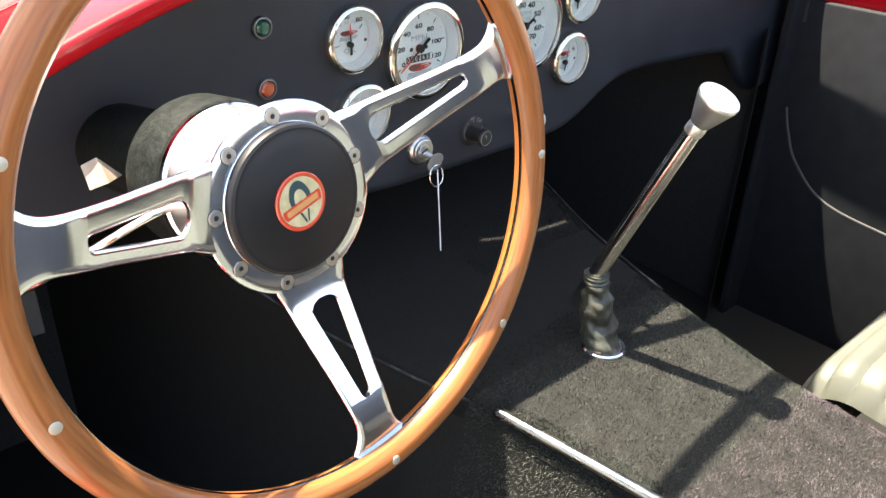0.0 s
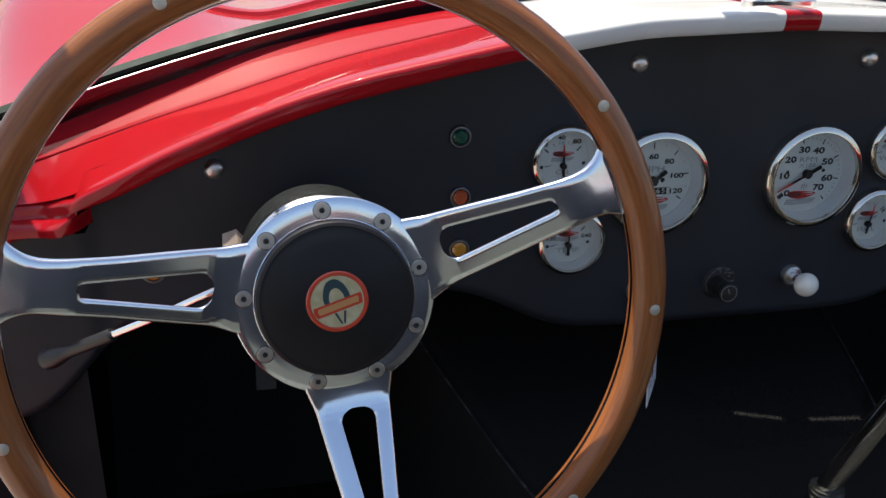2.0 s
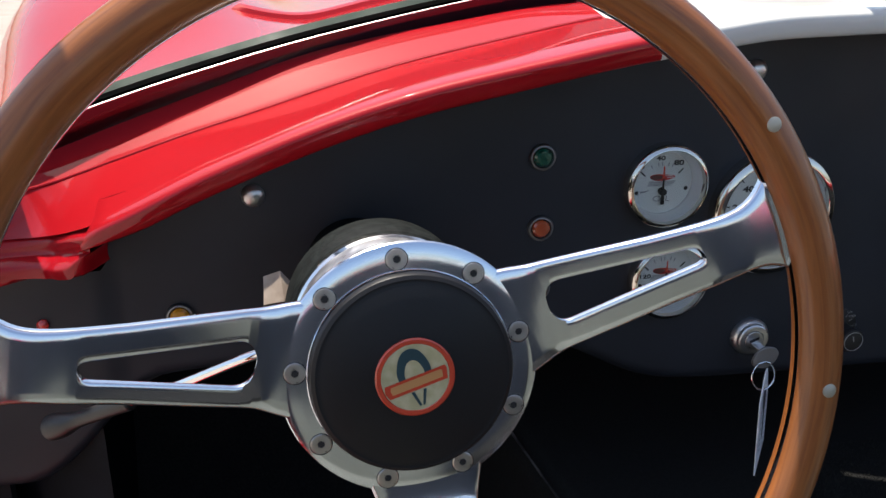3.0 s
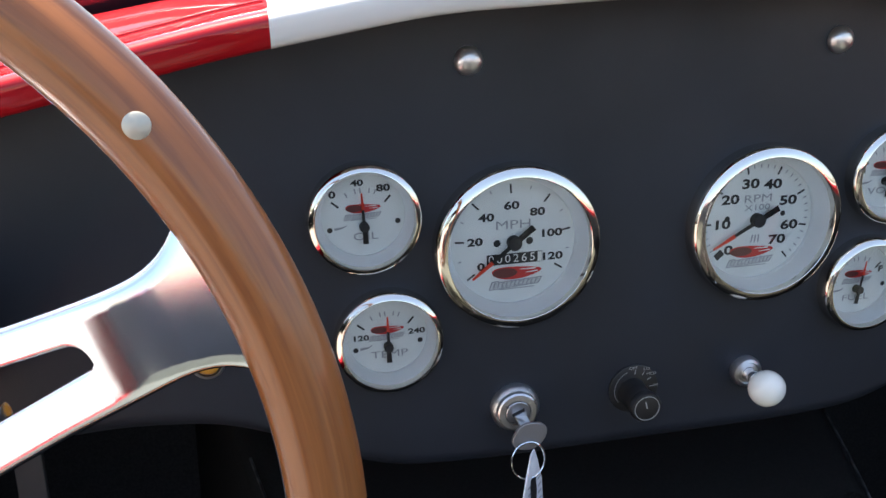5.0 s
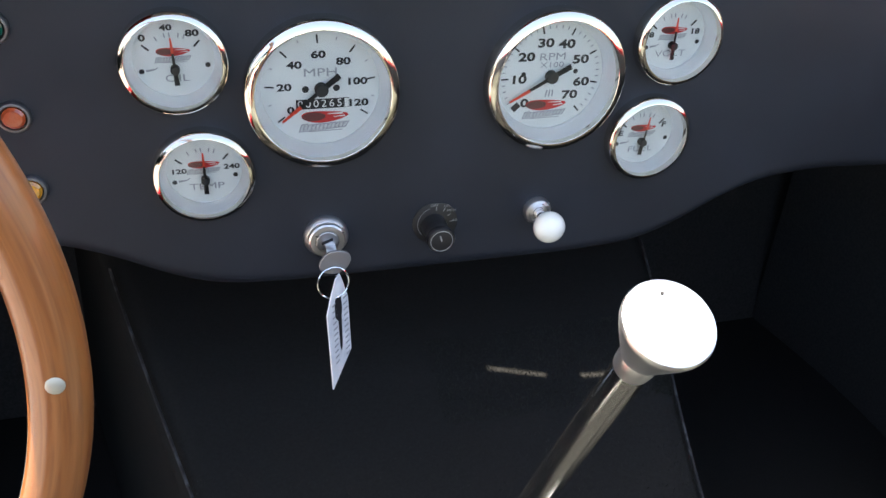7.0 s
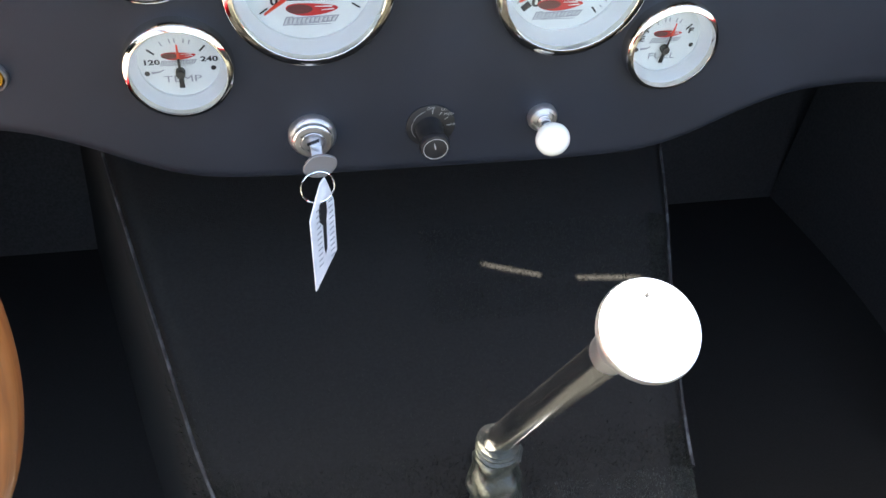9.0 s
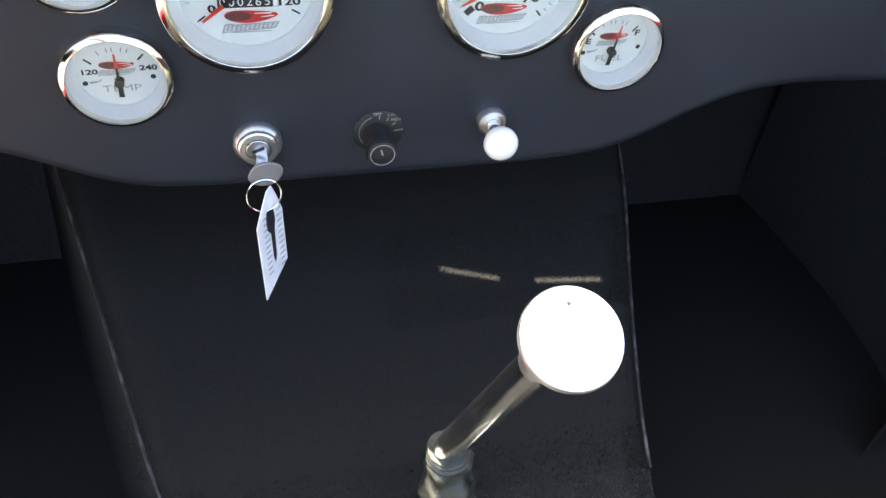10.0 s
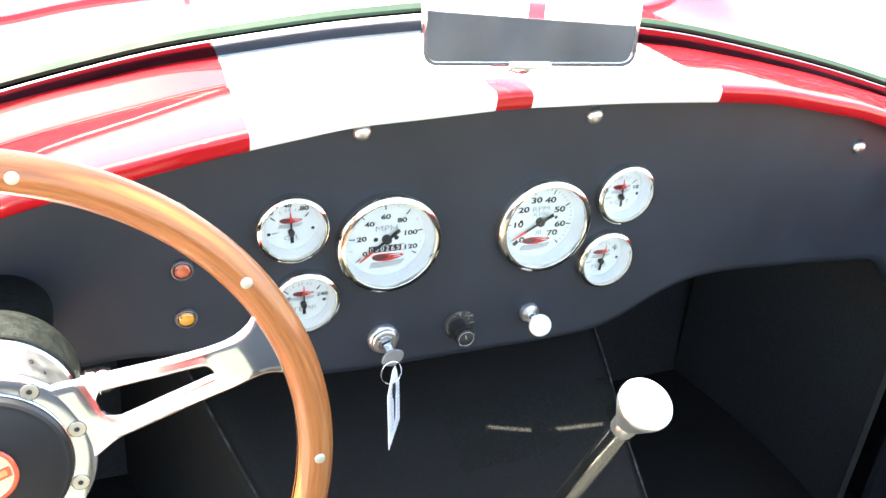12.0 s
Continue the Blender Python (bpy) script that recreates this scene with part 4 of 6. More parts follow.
def gauge(x, z, R, label, ticks, minor, words, needle, needle_len, marks, badge_at, badge_w, extra=()):
    """R: outer radius. ticks: (angle, long); words: (text, x, y, size, grey) in units of R."""
    big = R > 0.04
    g = thing("gauge", label, "gauge", on_dash(x, z if big else z + 0.0062), "dashboard gauges")
    off = 0.0 if big else -0.0062  # the small dials sit low in their bezels
    rim_in, dial_r = R * 0.862, R * (0.765 if big else 0.735)
    top = 0.0125 if big else 0.0105
    w_ = R - rim_in
    prof = [(R, -0.002), (R, top - 0.0052), (R - w_ * 0.03, top - 0.0043), (R - w_ * 0.10, top - 0.0033)] + [(R - w_ * k, top - 0.0028 * (1 - k) ** 1.5) for k in (0.2, 0.32, 0.44, 0.56, 0.68, 0.8, 0.9, 0.96)] + [(rim_in, top - 0.0003), (rim_in - 0.0001, top - 0.0014), (rim_in - 0.0003, top - 0.0046)]
    part("bezel", lathe(prof, 72), M_BEZEL, g, "polished chrome bezel")
    part("inner_ring", lathe([(rim_in + 0.0002, top - 0.0044), (rim_in - 0.0004, top - 0.0052), (dial_r + 0.0012, -0.0010), (dial_r + 0.0002, -0.0020), (dial_r, -0.0042)], 64), M_RING, g, "white recessed inner ring")
    bm = bmesh.new()
    ring_dot(bm, dial_r + 0.0003, (0, 0), -0.0040, 64)
    part("dial", bm, M_DIAL, g, "white dial face", False)
    dz = -0.0037
    bm = bmesh.new()
    for a, r0, r1, w in ticks:
        bar(bm, polar(r0 * R, a), polar(r1 * R, a), w * R, w * R, dz)
    part("tick_marks", bm, M_INK, g, "", False)
    if minor:
        bm = bmesh.new()
        for a, r0, r1, w in minor:
            bar(bm, polar(r0 * R, a), polar(r1 * R, a), w * R, w * R, dz)
        part("minor_marks", bm, M_GREYINK, g, "", False)
    for grey in (0, 1):
        some = [lettering(s, size * R, Matrix.Translation((px * R, py * R, dz + 0.0001)), 0.0 if grey else 0.034 * size * R, 1.45) for s, px, py, size, k in words if k == grey]
        if some:
            part("numerals" if not grey else "dial_words", join(some), M_GREYINK if grey else M_INK, g, "", False)
    bm = bmesh.new()
    for mx, my, mr in marks:
        ring_dot(bm, mr * R, (mx * R, my * R), dz, 14)
    part("dial_dots", bm, M_INK, g, "", False)
    badge(g, badge_w * R, (badge_at[0] * R, badge_at[1] * R), dz + 0.0002)
    for fn in extra:
        fn(g, R, dz)
    # needle: black root and tail, red tip, hub
    nz = -0.0006
    L = needle_len * R
    bm = bmesh.new()
    bar(bm, polar(-0.30 * R, needle), polar(-0.02 * R, needle), 0.085 * R if big else 0.10 * R, 0.075 * R, nz)
    bar(bm, polar(-0.02 * R, needle), polar(L * 0.52, needle), 0.060 * R, 0.045 * R, nz)
    bmesh.ops.solidify(bm, geom=bm.faces[:], thickness=0.0006)
    nd = part("needle", bm, M_INK, g, "black needle with red tip", False)
    bm = bmesh.new()
    bar(bm, polar(L * 0.52, needle), polar(L, needle), 0.056 * R, 0.030 * R, nz + 0.0001)
    bmesh.ops.solidify(bm, geom=bm.faces[:], thickness=0.0005)
    part("needle_tip", bm, M_NEEDLE, nd, "red tip", False)
    part("needle_hub", lathe([(0.086 * R, -0.0038), (0.086 * R, nz + 0.0010), (0.07 * R, nz + 0.0016), (0.0, nz + 0.0018)], 24), M_INK, nd)
    for o in g.children:
        if o.name.split(".")[0] not in ("bezel", "inner_ring", "dial"):
            o.matrix_basis = Matrix.Translation((0, off, 0))
        if o.name.split(".")[0] in ("tick_marks", "minor_marks", "numerals", "dial_words", "dial_dots"):
            tagged(o, kind="stuff")
    gl = part("glass", lathe([(rim_in + 0.0005, top - 0.0050), (R * 0.6, top - 0.0044), (0.0, top - 0.0041)], 48), M_GLASS, g, "clear cover glass")
    gl.visible_shadow = False
    return g


def odometer(g, R, dz):
    bm = bmesh.new()
    bar(bm, (-0.33 * R, -0.205 * R), (0.36 * R, -0.205 * R), 0.135 * R, 0.135 * R, dz)
    od = part("odometer", bm, M_INK, g, "black odometer window", False)
    digits = [lettering(c, 0.145 * R, Matrix.Translation((-0.275 * R + 0.102 * R * k, -0.205 * R, dz + 0.0002)), 0.0, 1.05) for k, c in enumerate("000265")]
    part("digits", join(digits), M_WHITEINK, od, "white digits", False)
    bm = bmesh.new()
    bar(bm, (0.30 * R, -0.205 * R), (0.355 * R, -0.205 * R), 0.12 * R, 0.12 * R, dz + 0.0002)
    part("tenth_wheel", bm, M_WHITEINK, od, "", False)


def tach_mark(g, R, dz):
    bm = bmesh.new()
    bar(bm, polar(0.58 * R, 222), polar(0.70 * R, 222), 0.09 * R, 0.09 * R, dz)
    part("zero_block", bm, M_INK, g, "", False)
    bm = bmesh.new()
    for k in range(3):
        bar(bm, (-0.05 * R + 0.05 * R * k, -0.30 * R), (-0.03 * R + 0.04 * R * k, -0.20 * R), 0.02 * R, 0.02 * R, dz)
    part("small_mark", bm, M_GREYINK, g, "", False)


sp = lambda v: 217 - 2.075 * v
words = [(str(v), 0.47 * math.cos(radians(sp(v))), 0.45 * math.sin(radians(sp(v))), 0.130, 0) for v in range(0, 121, 20)]
words[0] = ("0", -0.40, -0.28, 0.13, 0)
words[6] = ("120", 0.475, -0.22, 0.130, 0)
words += [("MPH", 0.0, 0.215, 0.155, 1)]
gauge(0.0, 0.750, 0.0475, "white speedometer with chrome bezel, reading zero MPH",
      [(sp(v), 0.60, 0.715, 0.022) for v in range(0, 121, 20)], [(sp(v), 0.665, 0.705, 0.016) for v in range(10, 120, 20)],
      words, sp(0) + 1, 0.66, [(-0.20, 0.0, 0.045), (0.20, 0.0, 0.045)], (0.04, -0.44), 0.62, (odometer,))
ta = lambda v: 220 - 3.84 * v
words = [(str(v), 0.47 * math.cos(radians(ta(v))), 0.50 * math.sin(radians(ta(v))) - 0.02, 0.165, 0) for v in range(0, 71, 10)]
words[0] = ("0", -0.35, -0.38, 0.165, 0)
words[7] = ("70", 0.31, -0.29, 0.165, 0)
words += [("RPM", 0.0, 0.27, 0.145, 1), ("X100", 0.0, 0.155, 0.11, 1)]
gauge(0.150, 0.750, 0.0475, "white rev counter with chrome bezel, reading just above zero",
      [(ta(v), 0.61, 0.715, 0.024) for v in range(10, 71, 10)], [(ta(v), 0.665, 0.71, 0.016) for v in range(2, 70, 2) if v % 10],
      words, 209, 0.68, [(-0.40, 0.04, 0.035), (0.36, 0.05, 0.035)], (-0.03, -0.47), 0.60, (tach_mark,))


def small(x, z, words, needle, label):
    """words: (text, x, y, size, grey) about the needle's hub."""
    ticks = [(139, 0.56, 0.72, 0.036), (47, 0.56, 0.72, 0.036)]
    gauge(x, z, 0.0308, label, ticks, [(a, 0.60, 0.69, 0.024) for a in (116, 101, 93, 79, 70)], words, needle, 0.62,
          [(-0.60, -0.03, 0.050), (0.60, 0.05, 0.050)], (0.0, 0.27), 0.62, (fluid_mark,))


def fluid_mark(g, R, dz):
    """The small symbol beside the left dot."""
    bm = bmesh.new()
    bar(bm, (-0.52 * R, -0.02 * R), (-0.36 * R, 0.0), 0.05 * R, 0.03 * R, dz)
    bar(bm, (-0.36 * R, 0.0), (-0.30 * R, 0.04 * R), 0.02 * R, 0.02 * R, dz)
    part("small_mark", bm, M_GREYINK, g, "", False)


small(-0.0835, 0.767, [("0", -0.52, 0.60, 0.17, 0), ("40", -0.08, 0.78, 0.15, 0), ("80", 0.37, 0.66, 0.17, 0), ("OIL", 0.02, -0.19, 0.20, 1)], 92, "white oil pressure gauge with chrome bezel")
small(-0.074, 0.695, [("120", -0.50, 0.20, 0.145, 0), ("240", 0.54, 0.24, 0.145, 0), ("TEMP", 0.02, -0.17, 0.20, 1)], 90, "white temperature gauge with chrome bezel")
small(0.234, 0.767, [("8", -0.52, 0.24, 0.16, 0), ("18", 0.50, 0.28, 0.16, 0), ("VOLT", 0.0, -0.19, 0.20, 1)], 91, "white voltmeter with chrome bezel")
small(0.224, 0.698, [("E", -0.54, 0.22, 0.17, 0), ("F", 0.50, 0.38, 0.17, 0), ("FUEL", 0.0, -0.19, 0.20, 1)], 82, "white fuel gauge with chrome bezel")


# ---- indicator lamps ----
M_LAMPRIM = material("dull_lamp_metal", (0.22, 0.22, 0.23), 0.45, 1.0)
smudge(M_LAMPRIM, 0.38, 0.55, 120)


def lamp(x, z, lens, label, R=0.0095):
    ob = thing("indicator_lamp", label, "indicator lamp", on_dash(x, z), "dashboard indicator lamps")
    part("bezel", lathe([(R, -0.001), (R, 0.0012), (R * 0.9, 0.0030), (R * 0.78, 0.0032), (R * 0.70, 0.0018), (R * 0.68, 0.0)], 32), M_LAMPRIM, ob, "dull dark metal bezel")
    part("lens", lathe([(R * 0.68, 0.0004), (R * 0.66, 0.0030), (R * 0.5, 0.0045), (0.0, 0.0052)], 24), lens, ob)
    return ob


lamp(-0.174, 0.796, M_GREEN, "round green indicator lamp in dull metal bezel")
lamp(-0.173, 0.745, M_REDLENS, "round dull red indicator lamp in metal bezel")
lamp(-0.173, 0.699, M_AMBER, "round amber indicator lamp in metal bezel")
lamp(-0.421, 0.695, M_AMBER, "round unlit amber indicator lamp beside the steering column")

# small red courtesy lens on the scuttle side
ob = thing("courtesy_lens", "tiny round red lens on black side panel", "lens", pose(-0.507, -0.0035, 0.696, 90, 0, 0))
part("lens", lathe([(0.0038, -0.004), (0.0038, 0.001), (0.0025, 0.0024), (0.0, 0.0032)], 20), M_REFLECT, ob)

# ---- ignition switch with key, ring and label ----
sw = thing("ignition_switch", "round satin metal ignition switch on black vinyl", "ignition switch", on_dash(-0.001, 0.6485))
part("collar", lathe([(0.0148, -0.001), (0.0150, 0.003), (0.0140, 0.0050), (0.0130, 0.0062), (0.0126, 0.0060), (0.0122, 0.0084), (0.0112, 0.0092), (0.0080, 0.0094), (0.0077, 0.0086)], 48), M_SATIN, sw, "stepped satin collar")
part("barrel", lathe([(0.0078, 0.0080), (0.0074, 0.0080), (0.0073, 0.0096), (0.0070, 0.0099), (0.0, 0.0100)], 40), M_SATIN, sw, "lock barrel")
bm = bmesh.new()
box(0.0078, 0.0018, 0.0012, (0, 0.0006, 0.0097), bm, 0, pose(0, 0, 0, 0, 0, 22))
part("key_slot", bm, M_INK, sw, "", False)
bm = bmesh.new()
for k in range(5):
    box(0.0008, 0.0026, 0.0008, (-0.0030 + 0.0015 * k, -0.0006 + 0.0006 * k, 0.0100), bm)
part("wards", bm, M_DARKMETAL, sw, "", False)

M_KEY = material("dull_key_metal", (0.26, 0.25, 0.25), 0.4, 0.5)
smudge(M_KEY, 0.3, 0.5, 120)
key = thing("ignition_key", "flat grey metal key turned down in the switch", "key", on_dash(0.0005, 0.6445))
bm = bmesh.new()
box(0.0070, 0.0020, 0.0150, (0, 0.001, 0.0155), bm, 0.0006)
part("blade", bm, M_SATIN, key)
head = []
for k in range(28):
    a = 2 * math.pi * k / 28
    head.append((0.0098 * math.cos(a) * (1 + 0.12 * math.cos(2 * a)), 0.0092 * math.sin(a)))
bm = plate(head, 0.0022, -0.0011)
bmesh.ops.transform(bm, matrix=pose(0.0012, -0.0040, 0.0225, 6, 0, 24), verts=bm.verts)
part("bow", bm, M_KEY, key, "rounded grey key head", bevel=0.0004)

rg = thing("key_ring", "thin split metal key ring hanging from the key", "key ring", pose(-0.0005, -0.0270, 0.6275, 78, 0, 12))
bm = bmesh.new()
pts = [Vector((0.0108 * math.cos(2 * math.pi * k / 60), 0.0108 * math.sin(2 * math.pi * k / 60), 0.0006 * k / 60)) for k in range(79)]
part("ring", sweep(pts, circle(0.0006, 8)), M_CHROME, rg)

tag = thing("key_tag", "clear plastic key tag with white paper label and black bar", "key tag", pose(0.0008, -0.0270, 0.6285, 86, 0, 48) @ pose(0, 0, 0, 0, 0, -2.5))
outl = [(-0.0004, 0.002), (0.0042, 0.004), (0.0076, -0.004), (0.0122, -0.018), (0.0126, -0.060), (-0.0118, -0.080), (-0.0128, -0.020), (-0.0070, -0.009)]
part("sleeve", plate(outl, 0.0012), M_TAG, tag, "white paper label in clear sleeve", False, bevel=0.0003)
bm = bmesh.new()
blade = [(-0.0030, -0.012), (0.0034, -0.012), (0.0042, -0.022), (0.0028, -0.028), (0.0022, -0.050), (0.0004, -0.055), (-0.0010, -0.050), (-0.0012, -0.030), (-0.0042, -0.026), (-0.0044, -0.016)]
bm.faces.new([bm.verts.new((x, y, 0.0014)) for x, y in blade])
part("black_shape", bm, M_INK, tag, "black key-shaped print", False)
bm = bmesh.new()
for k in range(11):
    y = -0.016 - 0.0045 * k
    for s in (-1, 1):
        bar(bm, (s * 0.0065 - 0.0008, y), (s * 0.0065 + 0.0038, y + 0.0006), 0.0012, 0.0012, 0.0014)
tagged(part("print_lines", bm, M_GREYINK, tag, "", False), kind="stuff")

# ---- heater switch ----
ht = thing("heater_switch", "black rotary heater knob with white printed marks", "switch", on_dash(0.0745, 0.6500))
part("dial_plate", lathe([(0.0158, 0.0), (0.0158, 0.0010), (0.0150, 0.0014), (0.0, 0.0014)], 40), M_BLACK, ht, "round black dial plate")
part("knob", lathe([(0.0090, 0.0012), (0.0082, 0.010), (0.0084, 0.016), (0.0096, 0.0185), (0.0098, 0.0212), (0.0090, 0.0228), (0.0078, 0.0232), (0.0, 0.0232)], 36, m=Matrix.Translation((-0.001, -0.0015, 0))), M_BLACK, ht, "black cylindrical knob")
part("knob_ring", lathe([(0.0078, 0.0232), (0.0078, 0.0235), (0.0074, 0.0235), (0.0074, 0.0232)], 36, m=Matrix.Translation((-0.001, -0.0015, 0))), M_DIMINK, ht, "thin white ring")
bm = bmesh.new()
bar(bm, (-0.0010, -0.0015), (-0.0022, 0.0030), 0.0008, 0.0008, 0.0236)
part("pointer", bm, M_DIMINK, ht, "", False)
bm = bmesh.new()
for k in range(22):
    a0, a1 = 110 + 5 * k, 115 + 5 * k
    bar(bm, polar(0.0125, a0), polar(0.0125, a1), 0.00035, 0.00035, 0.0017)
for a in (88, 60, 32, 4):
    bar(bm, polar(0.0100, a), polar(0.0128, a), 0.0005, 0.0005, 0.0017)
part("scale", bm, M_DIMINK, ht, "white printed scale", False)
some = [lettering(s, 0.0027, Matrix.Translation((px, py, 0.0017)), 0, 1.2) for s, px, py in (("OFF", -0.001, 0.0140), ("LO", 0.0078, 0.0128), ("MED", 0.0110, 0.0092), ("HI", 0.0142, 0.0012))]
tagged(part("words", join(some), M_DIMINK, ht, "white printed words", False), kind="stuff")

# ---- pull knob ----
ck = thing("pull_knob", "ivory ball pull knob on a chrome stem", "knob", on_dash(0.1485, 0.6530))
part("flange", lathe([(0.0098, 0.0), (0.0100, 0.0030), (0.0090, 0.0055), (0.0072, 0.0062), (0.0064, 0.0052), (0.0052, 0.0060), (0.0044, 0.0060)], 36), M_SATIN, ck, "stepped metal flange")
part("stem", lathe([(0.0042, 0.004), (0.0042, 0.014), (0.0055, 0.0155), (0.0060, 0.018)], 24), M_CHROME, ck)
ball = [(0.0045, 0.0165)]
for k in range(1, 13):
    a = -math.pi / 2 + 0.45 + (math.pi - 0.45) * k / 12
    ball.append((max(0.0, 0.0112 * math.cos(a)), 0.0262 + 0.0100 * math.sin(a)))
part("ball", lathe(ball, 32), M_BALL, ck, "ivory plastic ball")


# ---- steering wheel ----
HUB = pose(-0.2950, -0.2183, 0.7606, 80.95, 0.18, 2.25)
WHEEL = HUB @ pose(0, 0, 0, 0, 0, 7.85)
wheel = thing("steering_wheel", "three-spoke steering wheel, varnished wood rim and polished spokes", "steering wheel", WHEEL)
RIM_R, RIM_H = 0.1727, 0.0350

bm = bmesh.new()
uvl = bm.loops.layers.uv.new("along")
NA, NT = 180, 22
rimv = []
for i in range(NA):
    a = 2 * math.pi * i / NA
    row = []
    for j in range(NT):
        b = 2 * math.pi * j / NT
        rr_ = 0.0104 * math.cos(b)
        if math.cos(b) < 0:
            rr_ *= 0.94 + 0.05 * abs(math.sin(b * 3))
        r = RIM_R + rr_
        row.append(bm.verts.new((r * math.cos(a), r * math.sin(a), RIM_H + 0.0104 * math.sin(b))))
    rimv.append(row)
for i in range(NA):
    for j in range(NT):
        i2, j2 = (i + 1) % NA, (j + 1) % NT
        f = bm.faces.new([rimv[i][j], rimv[i2][j], rimv[i2][j2], rimv[i][j2]])
        for lp, (ii, jj) in zip(f.loops, ((i, j), (i + 1, j), (i + 1, j + 1), (i, j + 1))):
            tri = abs((2 * ii / NA) % 2 - 1)
            lp[uvl].uv = (tri * math.pi * RIM_R, abs(2 * jj / NT - 1) * 0.037)
bmesh.ops.recalc_face_normals(bm, faces=bm.faces)
part("rim", bm, M_WOOD, wheel, "varnished reddish brown wood rim")
prof = [(RIM_R - 0.0100, RIM_H - 0.0012), (RIM_R - 0.0101, RIM_H), (RIM_R - 0.0100, RIM_H + 0.0012), (RIM_R + 0.003, RIM_H + 0.0014), (RIM_R + 0.003, RIM_H - 0.0014), (RIM_R - 0.0100, RIM_H - 0.0012)]
part("rim_core", lathe(prof, 140), M_ALU, wheel, "polished metal core along the inner edge")
rv = None
for k in range(9):
    a = radians(-11.4 + 40 * k)
    m = Matrix.Translation((0.1729 * math.cos(a), 0.1729 * math.sin(a), RIM_H + 0.0100))
    if rv is None:
        rv = part("rivet", lathe([(0.0031, -0.001), (0.0031, 0.0004), (0.0026, 0.0007), (0.0, 0.0008)], 20), material("rivet_metal", (0.42, 0.40, 0.34), 0.45, 0.6), wheel, "flush pale rivet")
        rv.matrix_basis = m
    else:
        again(rv, wheel, m)

# spokes: dished flat bars with a tapered slot
SP_W = [(0.040, 0.0275), (0.050, 0.0256), (0.055, 0.0245), (0.064, 0.0219), (0.079, 0.0202), (0.094, 0.0184), (0.113, 0.0160), (0.124, 0.0150), (0.139, 0.0138), (0.147, 0.0136), (0.153, 0.0146), (0.158, 0.0170), (0.163, 0.0212), (0.167, 0.0268)]
SLOT0, SLOT1 = 0.0655, 0.1298


def spoke_z(r):
    return 0.0328 * sum(min(max((r + 0.0036 * d - 0.0590) / 0.0810, 0), 1) for d in range(-3, 4)) / 7


def slot_w(r):
    if r <= SLOT0 or r >= SLOT1:
        return 0.0
    s = (r - SLOT0) / (SLOT1 - SLOT0)
    w = 0.0106 * (1 - s) + 0.0036 * s
    w *= min(1.0, math.sqrt(max(0, 1 - (1 - min(1, s / 0.13)) ** 2)) + 0.0)
    w *= math.sqrt(max(0, 1 - max(0, (s - 0.945) / 0.055) ** 2))
    return w


def spoke():
    bm = bmesh.new()
    N = 110
    near = [0.0, 0.0001, 0.0003, 0.0006, 0.001, 0.0015, 0.002, 0.0026, 0.0033, 0.0041, 0.005, 0.006]
    rs = sorted([0.040 + 0.127 * k / N for k in range(N + 1)] + [SLOT0 + d for d in near] + [SLOT1 - d for d in near[:7]])
    t = 0.0016
    for sg in (1, -1):
        quad = []
        for r in rs:
            w, s, z = soft_table(r, SP_W, 0.002), slot_w(r), spoke_z(r)
            s += sg * min(0.0016, 0.4 * s)  # the slot lies a little off the middle
            e = 0.0005 * min(1, s / 0.0010)
            fall = 0.0004 * ease((r - 0.052) / 0.012)
            top = lambda y: z + t - fall * (y / 0.02) ** 2
            ins = [s + e + (w - 0.0018 - s - e) * k / 4 for k in range(5)]
            line = [(s, top(s) - e)] + [(y, top(y)) for y in ins] + [(w - 0.0006, top(w) - 0.0005), (w, top(w) - 0.0018), (w, top(w) - 2 * t - 0.0006), (s, top(s) - 2 * t - 0.0006)]
            quad.append([bm.verts.new((r, sg * y, h)) for y, h in line])
        for a, b in zip(quad, quad[1:]):
            for i in range(10):
                j = (i + 1) % 10
                if i == 9 and a[0].co.y == 0 and b[0].co.y == 0:
                    continue
                bm.faces.new([a[i], b[i], b[j], a[j]])
        bm.faces.new(quad[0])
        bm.faces.new(quad[-1][::-1])
    bmesh.ops.remove_doubles(bm, verts=bm.verts, dist=1e-6)
    bmesh.ops.recalc_face_normals(bm, faces=bm.faces)
    return bm


s0 = part("spoke", spoke(), M_ALU, wheel, "polished slotted spoke", sharp=52)
s0.matrix_basis = pose(0, 0, 0, 0, 0, 14.5) @ Matrix.Translation((0, -0.0018, 0))
again(s0, wheel, pose(0, 0, 0, 0, 0, 161.9) @ Matrix.Translation((0, 0.0004, 0)))
again(s0, wheel, pose(0, 0, 0, 0, 0, 268.5))
part("hub_plate", lathe([(0.020, -0.0012), (0.0558, -0.0012), (0.0568, -0.0002), (0.0568, 0.0004), (0.0562, 0.0012), (0.0545, 0.0017), (0.0515, 0.0021), (0.048, 0.0022), (0.020, 0.0022)], 96), M_ALU, wheel, "polished round hub plate")
bolt = None
